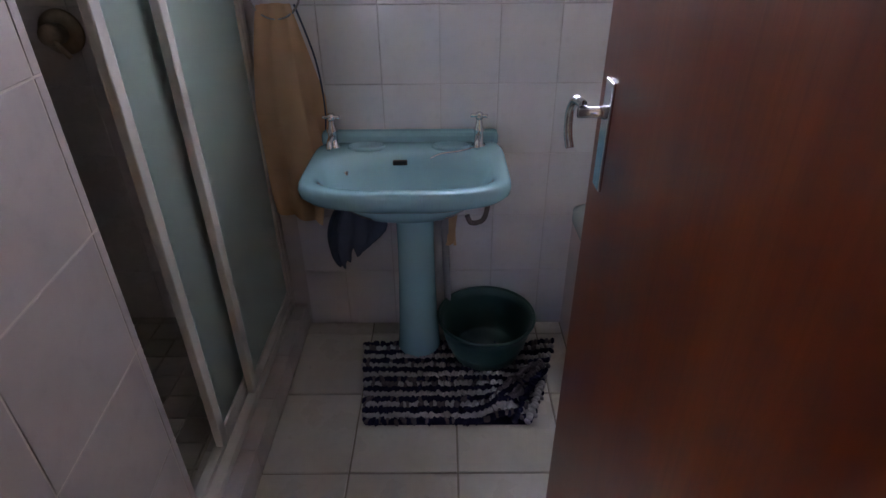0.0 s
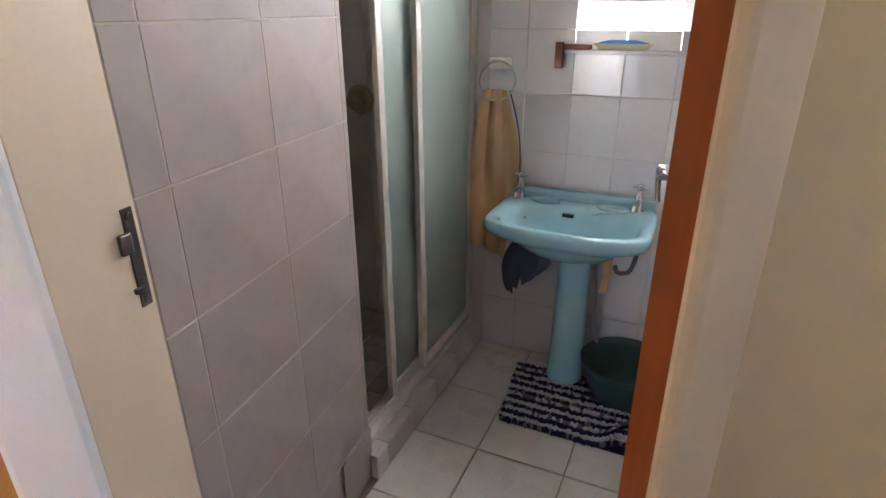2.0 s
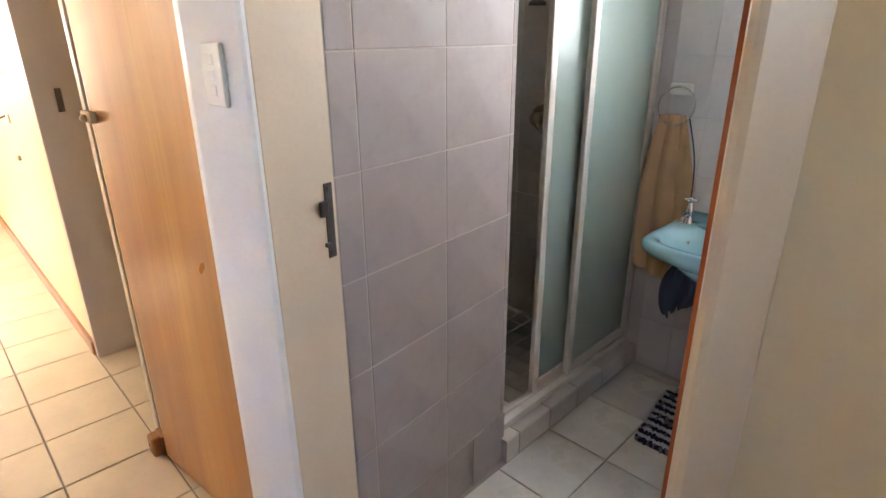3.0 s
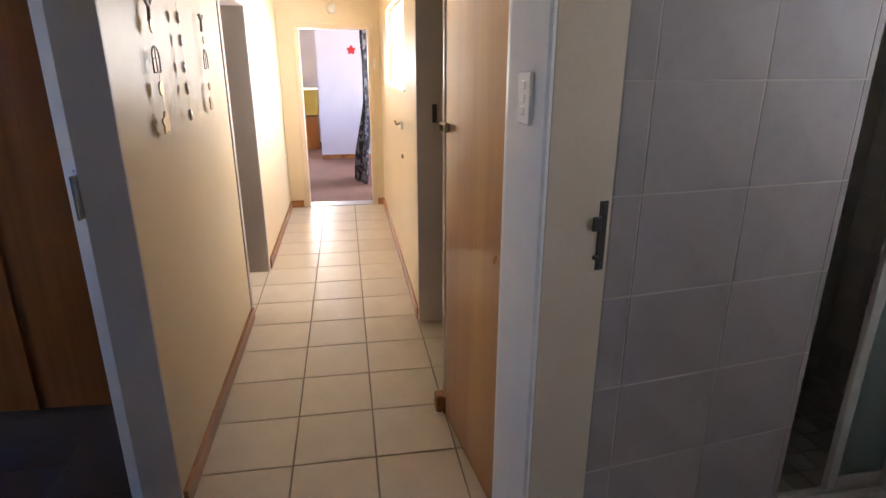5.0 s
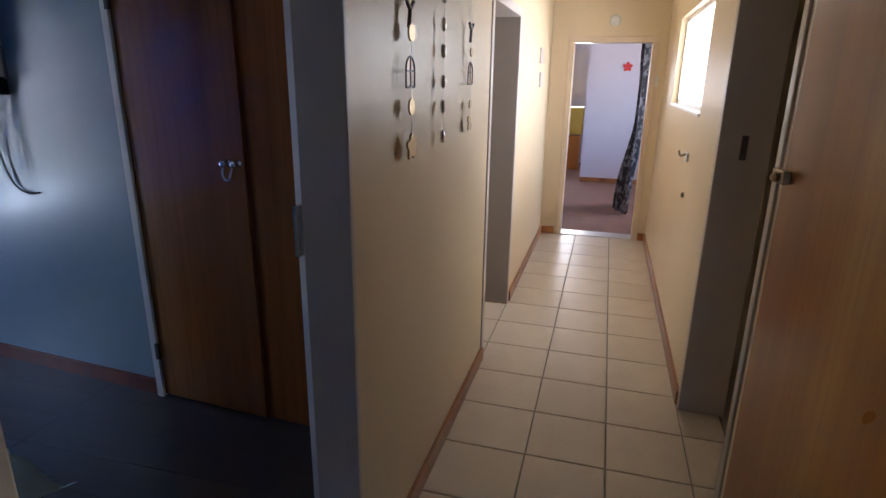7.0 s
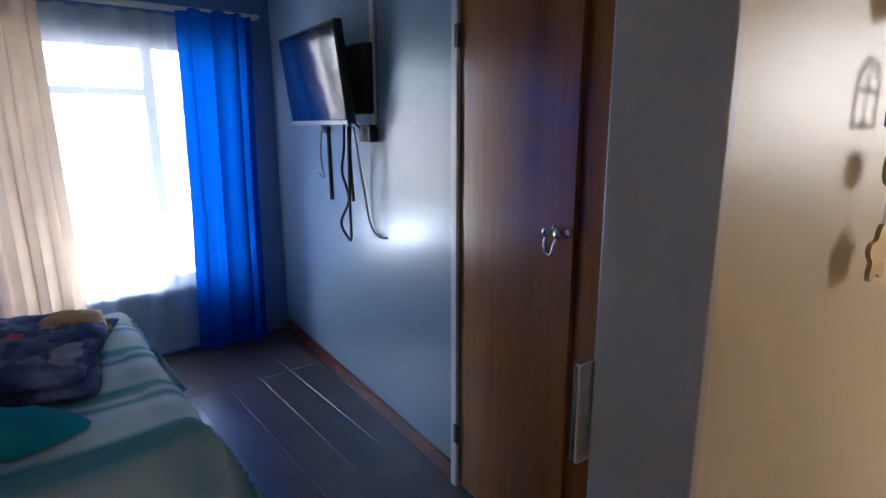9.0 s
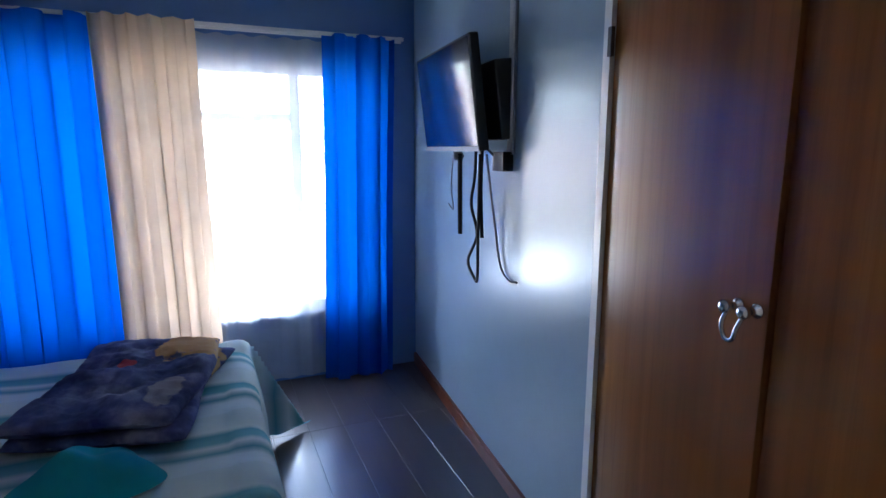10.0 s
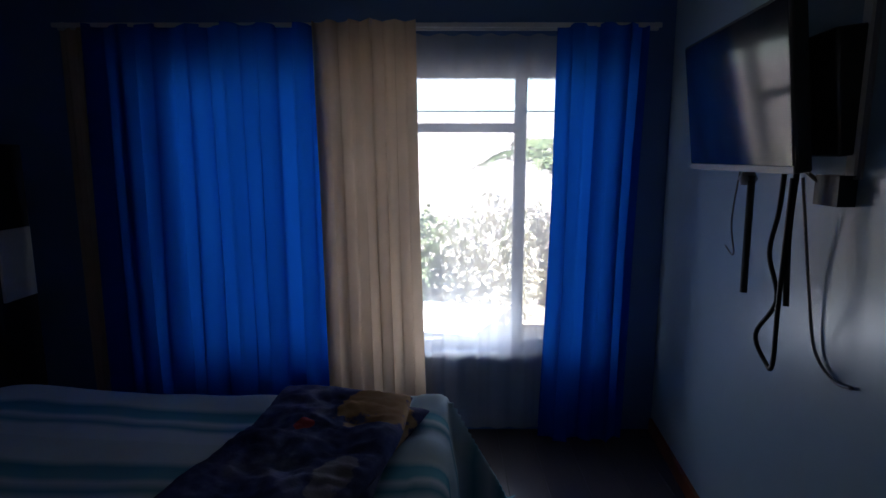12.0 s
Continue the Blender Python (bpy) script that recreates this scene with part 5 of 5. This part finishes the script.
# ---- garden outside the bedroom ----
setting("ground", boxes([(-260, 260, -260, BEDY - 0.2, -0.35, -0.25), (-260, 260, 2.1, 260, -0.35, -0.25)]), SOIL, "dry brown garden soil", "ground")
setting("garden_wall", boxes([(-9, 9, -10.2, -10.0, -0.25, 2.15)]), GARDENWALL, "plastered garden boundary wall in sunlight", "wall")
setting("roof", boxes([(-11.9, 3.2, BEDY - 0.5, 2.6, H + 0.12, H + 0.3)]), STONE, "plain roof slab over the house", "roof")
rng = random.Random(9)


def shrub(name, label, at, rad, high, n, mat, seed):
    rr_ = random.Random(seed)
    t = thing(name, label, "shrub", at)
    part("stems", join(*[tube([(0, 0, 0), (0.3 * rad * math.cos(k), 0.3 * rad * math.sin(k), high * 0.4), (0.7 * rad * math.cos(k), 0.7 * rad * math.sin(k), high * 0.8)], 0.007, 5) for k in range(7)]), LEAF, t)
    vs, fs = [], []
    for i in range(n):
        a, r, h = rr_.uniform(0, 6.283), rad * math.sqrt(rr_.random()), high * rr_.uniform(0.08, 1.0)
        c = Vector((r * math.cos(a), r * math.sin(a), h * (1 - 0.35 * (r / rad) ** 2)))
        q = Euler((rr_.uniform(-1, 1), rr_.uniform(-1, 1), rr_.uniform(0, 6.28))).to_matrix()
        s = rr_.uniform(0.03, 0.07)
        k = len(vs)
        vs += [c + q @ Vector(p) for p in ((-s, 0, 0), (0, -0.4 * s, 0.1 * s), (s, 0, 0), (0, 0.4 * s, 0.1 * s))]
        fs.append((k, k + 1, k + 2, k + 3))
    me = bpy.data.meshes.new("leaves")
    me.from_pydata(vs, [], fs)
    me.materials.append(mat)
    ob = new("leaves", me)
    ob.parent = t
    tagged(ob, kind="stuff")
    return t


for i in range(9):
    # Two shrubs in three are wholly pale: blossom plus painted-in sun glare.
    shrub("garden_shrub", "leafy pale green garden shrub in the sun", (-3.6 + i * 0.75, -8.0 - 0.5 * (i % 3), -0.25), 0.55, 1.25 + 0.2 * (i % 2), 2200, LEAF if i % 3 == 1 else FLOWERGLARE, 20 + i)


# palm near the garden wall
pm = thing("garden_palm", "green palm beside the garden wall", "palm", (-2.25, -8.3, -0.25))
part("trunk", lathe([(0.11, 0), (0.09, 0.6), (0.085, 1.2), (0.10, 1.6)], 14), SOIL, pm, smooth=True)
rp = random.Random(4)
for i in range(15):
    a, le, up = 6.283 * i / 15 + rp.uniform(-0.2, 0.2), rp.uniform(0.9, 1.3), rp.uniform(0.5, 1.3)
    vs, fs = [], []
    for k in range(16):
        s = k / 15
        c = Vector((le * s * math.cos(a), le * s * math.sin(a), 1.6 + up * s * (1.25 - s * 1.1)))
        side = Vector((-math.sin(a), math.cos(a), 0))
        tip = Vector((math.cos(a), math.sin(a), -0.5)) * 0.10
        for sg in (1, -1):
            n0 = len(vs)
            w = 0.26 * math.sin(0.4 + 2.6 * s)
            vs += [c, c + side * sg * w * 0.5 + tip * 0.3 + Vector((0, 0, 0.015)), c + side * sg * w + tip, c + side * sg * w * 0.5 + tip * 0.9]
            fs.append((n0, n0 + 1, n0 + 2, n0 + 3))
    me = bpy.data.meshes.new("frond")
    me.from_pydata(vs, [], fs)
    me.materials.append(LEAF)
    fr_ = new("frond", me)
    fr_.parent = pm

# ---- tiles, each a piece of its floor or wall ----
def tile_mesh(name, w, h, t, mat, axis, bev=0.0014):
    """One tile about its centre, face towards axis: z, x or -y."""
    bm = bmesh.new()
    a, b = w / 2, h / 2
    lo = [bm.verts.new(p) for p in ((-a, -b, 0), (a, -b, 0), (a, b, 0), (-a, b, 0))]
    md = [bm.verts.new(p) for p in ((-a, -b, t - bev), (a, -b, t - bev), (a, b, t - bev), (-a, b, t - bev))]
    hi = [bm.verts.new(p) for p in ((-a + bev, -b + bev, t), (a - bev, -b + bev, t), (a - bev, b - bev, t), (-a + bev, b - bev, t))]
    for p, q in ((lo, md), (md, hi)):
        for i in range(4):
            bm.faces.new((p[i], p[(i + 1) % 4], q[(i + 1) % 4], q[i]))
    bm.faces.new(hi)
    if axis == "x":
        bmesh.ops.transform(bm, matrix=Matrix(((0, 0, 1, 0), (1, 0, 0, 0), (0, 1, 0, 0), (0, 0, 0, 1))), verts=bm.verts)
    elif axis == "-y":
        bmesh.ops.transform(bm, matrix=Matrix(((1, 0, 0, 0), (0, 0, -1, 0), (0, 1, 0, 0), (0, 0, 0, 1))), verts=bm.verts)
    return mesh_of(name, bm, mat)


CUTS = {}


def lay(parent, axis, a_lines, b_lines, level, joint, t, mat, skip=lambda a, b: False):
    """Tiles between the given lines, cut at the ends."""
    for a0, a1 in zip(a_lines, a_lines[1:]):
        for b0, b1 in zip(b_lines, b_lines[1:]):
            w, h = round(a1 - a0 - joint, 4), round(b1 - b0 - joint, 4)
            ca, cb_ = (a0 + a1) / 2, (b0 + b1) / 2
            if w < 0.012 or h < 0.012 or skip(ca, cb_):
                continue
            key = (w, h, t, mat.name, axis)
            if key not in CUTS:
                CUTS[key] = tile_mesh("tile", w, h, t, mat, axis)
            ob = new("tile", CUTS[key])
            ob.location = {"z": (ca, cb_, level), "x": (level, ca, cb_), "-y": (ca, level, cb_)}[axis]
            ob.parent = parent


def lines(start, pitch, lo, hi):
    k0, k1 = math.ceil((lo - start) / pitch), math.floor((hi - start) / pitch)
    out = [start + k * pitch for k in range(k0, k1 + 1)]
    if out and out[0] - lo < 0.05:
        out = out[1:]
    out = [lo] + out
    return out + ([hi] if hi - out[-1] > 0.01 else [])


OB = bpy.data.objects
lay(OB["floor"], "z", lines(-1.156, 0.3365, XE, X0), lines(-0.362, 0.332, YL, 0.16), -0.006, 0.007, 0.006, FLOORTILE, lambda a, b: a > -0.5 and b > 0)
lay(OB["floor"], "z", lines(-1.156, 0.3365, -0.962, -0.13), [YL2, YL], -0.006, 0.007, 0.006, FLOORTILE)
lay(OB["floor"], "z", lines(-1.156, 0.3365, -3.47, -2.65), [YL2, YL], -0.006, 0.007, 0.006, FLOORTILE)
lay(OB["floor_bathroom"], "z", lines(-0.156, 0.326, -0.42, 0.60), lines(1.104, 0.324, 0.10, BY1), -0.006, 0.006, 0.006, BATHTILE, lambda a, b: a < -0.37 and b < 0.12)
lay(OB["wall_shower_partition"], "x", lines(0.20, 0.31, 0.122, 0.845), lines(0.21, 0.258, 0, H), -0.384, 0.0032, 0.0022, PINKTILE)
turn = pose(-0.382, 0.12, 0) @ pose(0, 0, 0, 0, 0, 5.75) @ pose(0.382, -0.12, 0)
OB["wall_shower_partition"].matrix_world = turn
lay(OB["wall_bathroom_back"], "-y", lines(-0.064, 0.187, -0.408, BX1), lines(0.968, 0.238, 0, H), BY1, 0.0022, 0.0045, WALLTILE, lambda a, b: -0.12 < a < 0.77 and 1.36 < b < 2.08)
lay(OB["wall_bathroom_back"], "-y", lines(-0.064, 0.187, -1.30, -0.56), lines(0.968, 0.238, 0.03, H), BY1, 0.0016, 0.003, DARKTILE)
lay(OB["shower_kerb"], "z", [-0.565, -0.418], lines(1.104, 0.205, 0.82, BY1 - 0.006), 0.092, 0.003, 0.010, KERBTILE)
lay(OB["shower_kerb"], "x", lines(1.104, 0.205, 0.82, BY1 - 0.006), [0.0, 0.10], -0.424, 0.003, 0.008, KERBTILE)
lay(OB["floor_shower"], "z", lines(-1.30, 0.0985, -1.30, -0.565), lines(0.30, 0.099, 0.80, BY1 - 0.006), 0.03, 0.004, 0.005, MOSAIC)
lay(OB["floor_bedroom"], "z", lines(-2.30, 0.192, -2.30, BEDX1), lines(-4.05, 1.21, BEDY, YL2 - 0.012), -0.005, 0.0008, 0.005, PLANK)

# the corridor and the rooms along it stand slightly out of square to the bathroom
SKEW = pose(-2.7, -0.5, 0) @ pose(0, 0, 0, 0, 0, -1.55) @ pose(2.7, 0.5, 0)
ALONG = ["wall_corridor_north", "wall_corridor_south", "wall_corridor_end", "floor", "ceiling", "wall_cupboard_back",
         "baseboard_south", "baseboard_south_far", "baseboard_north_far", "baseboard_end", "baseboard_post", "baseboard_hall", "baseboard_far",
         "end_room_frame_side", "end_door_frame", "open_room_frame", "cupboard_door_frame", "cupboard_door", "bedroom_door_frame",
         "window_2", "wall_hook", "small_knob", "end_light_switch", "wall_picture", "wall_picture.001", "door_bell", "door_stop",
         "hanging_ornament", "hanging_ornament.001", "hanging_ornament.002",
         "floor_far_room", "wall_far_room", "wall_far_partition", "ceiling_far_room", "wall_side_room", "floor_side_room", "ceiling_side_room",
         "wall_store_room", "floor_store_room", "ceiling_store_room", "patterned_curtain", "yellow_cupboard", "red_flower"]
OB["bedroom_door_frame"].location.x += 0.015
bpy.context.view_layer.update()
for name in ALONG:
    OB[name].matrix_world = SKEW @ OB[name].matrix_world
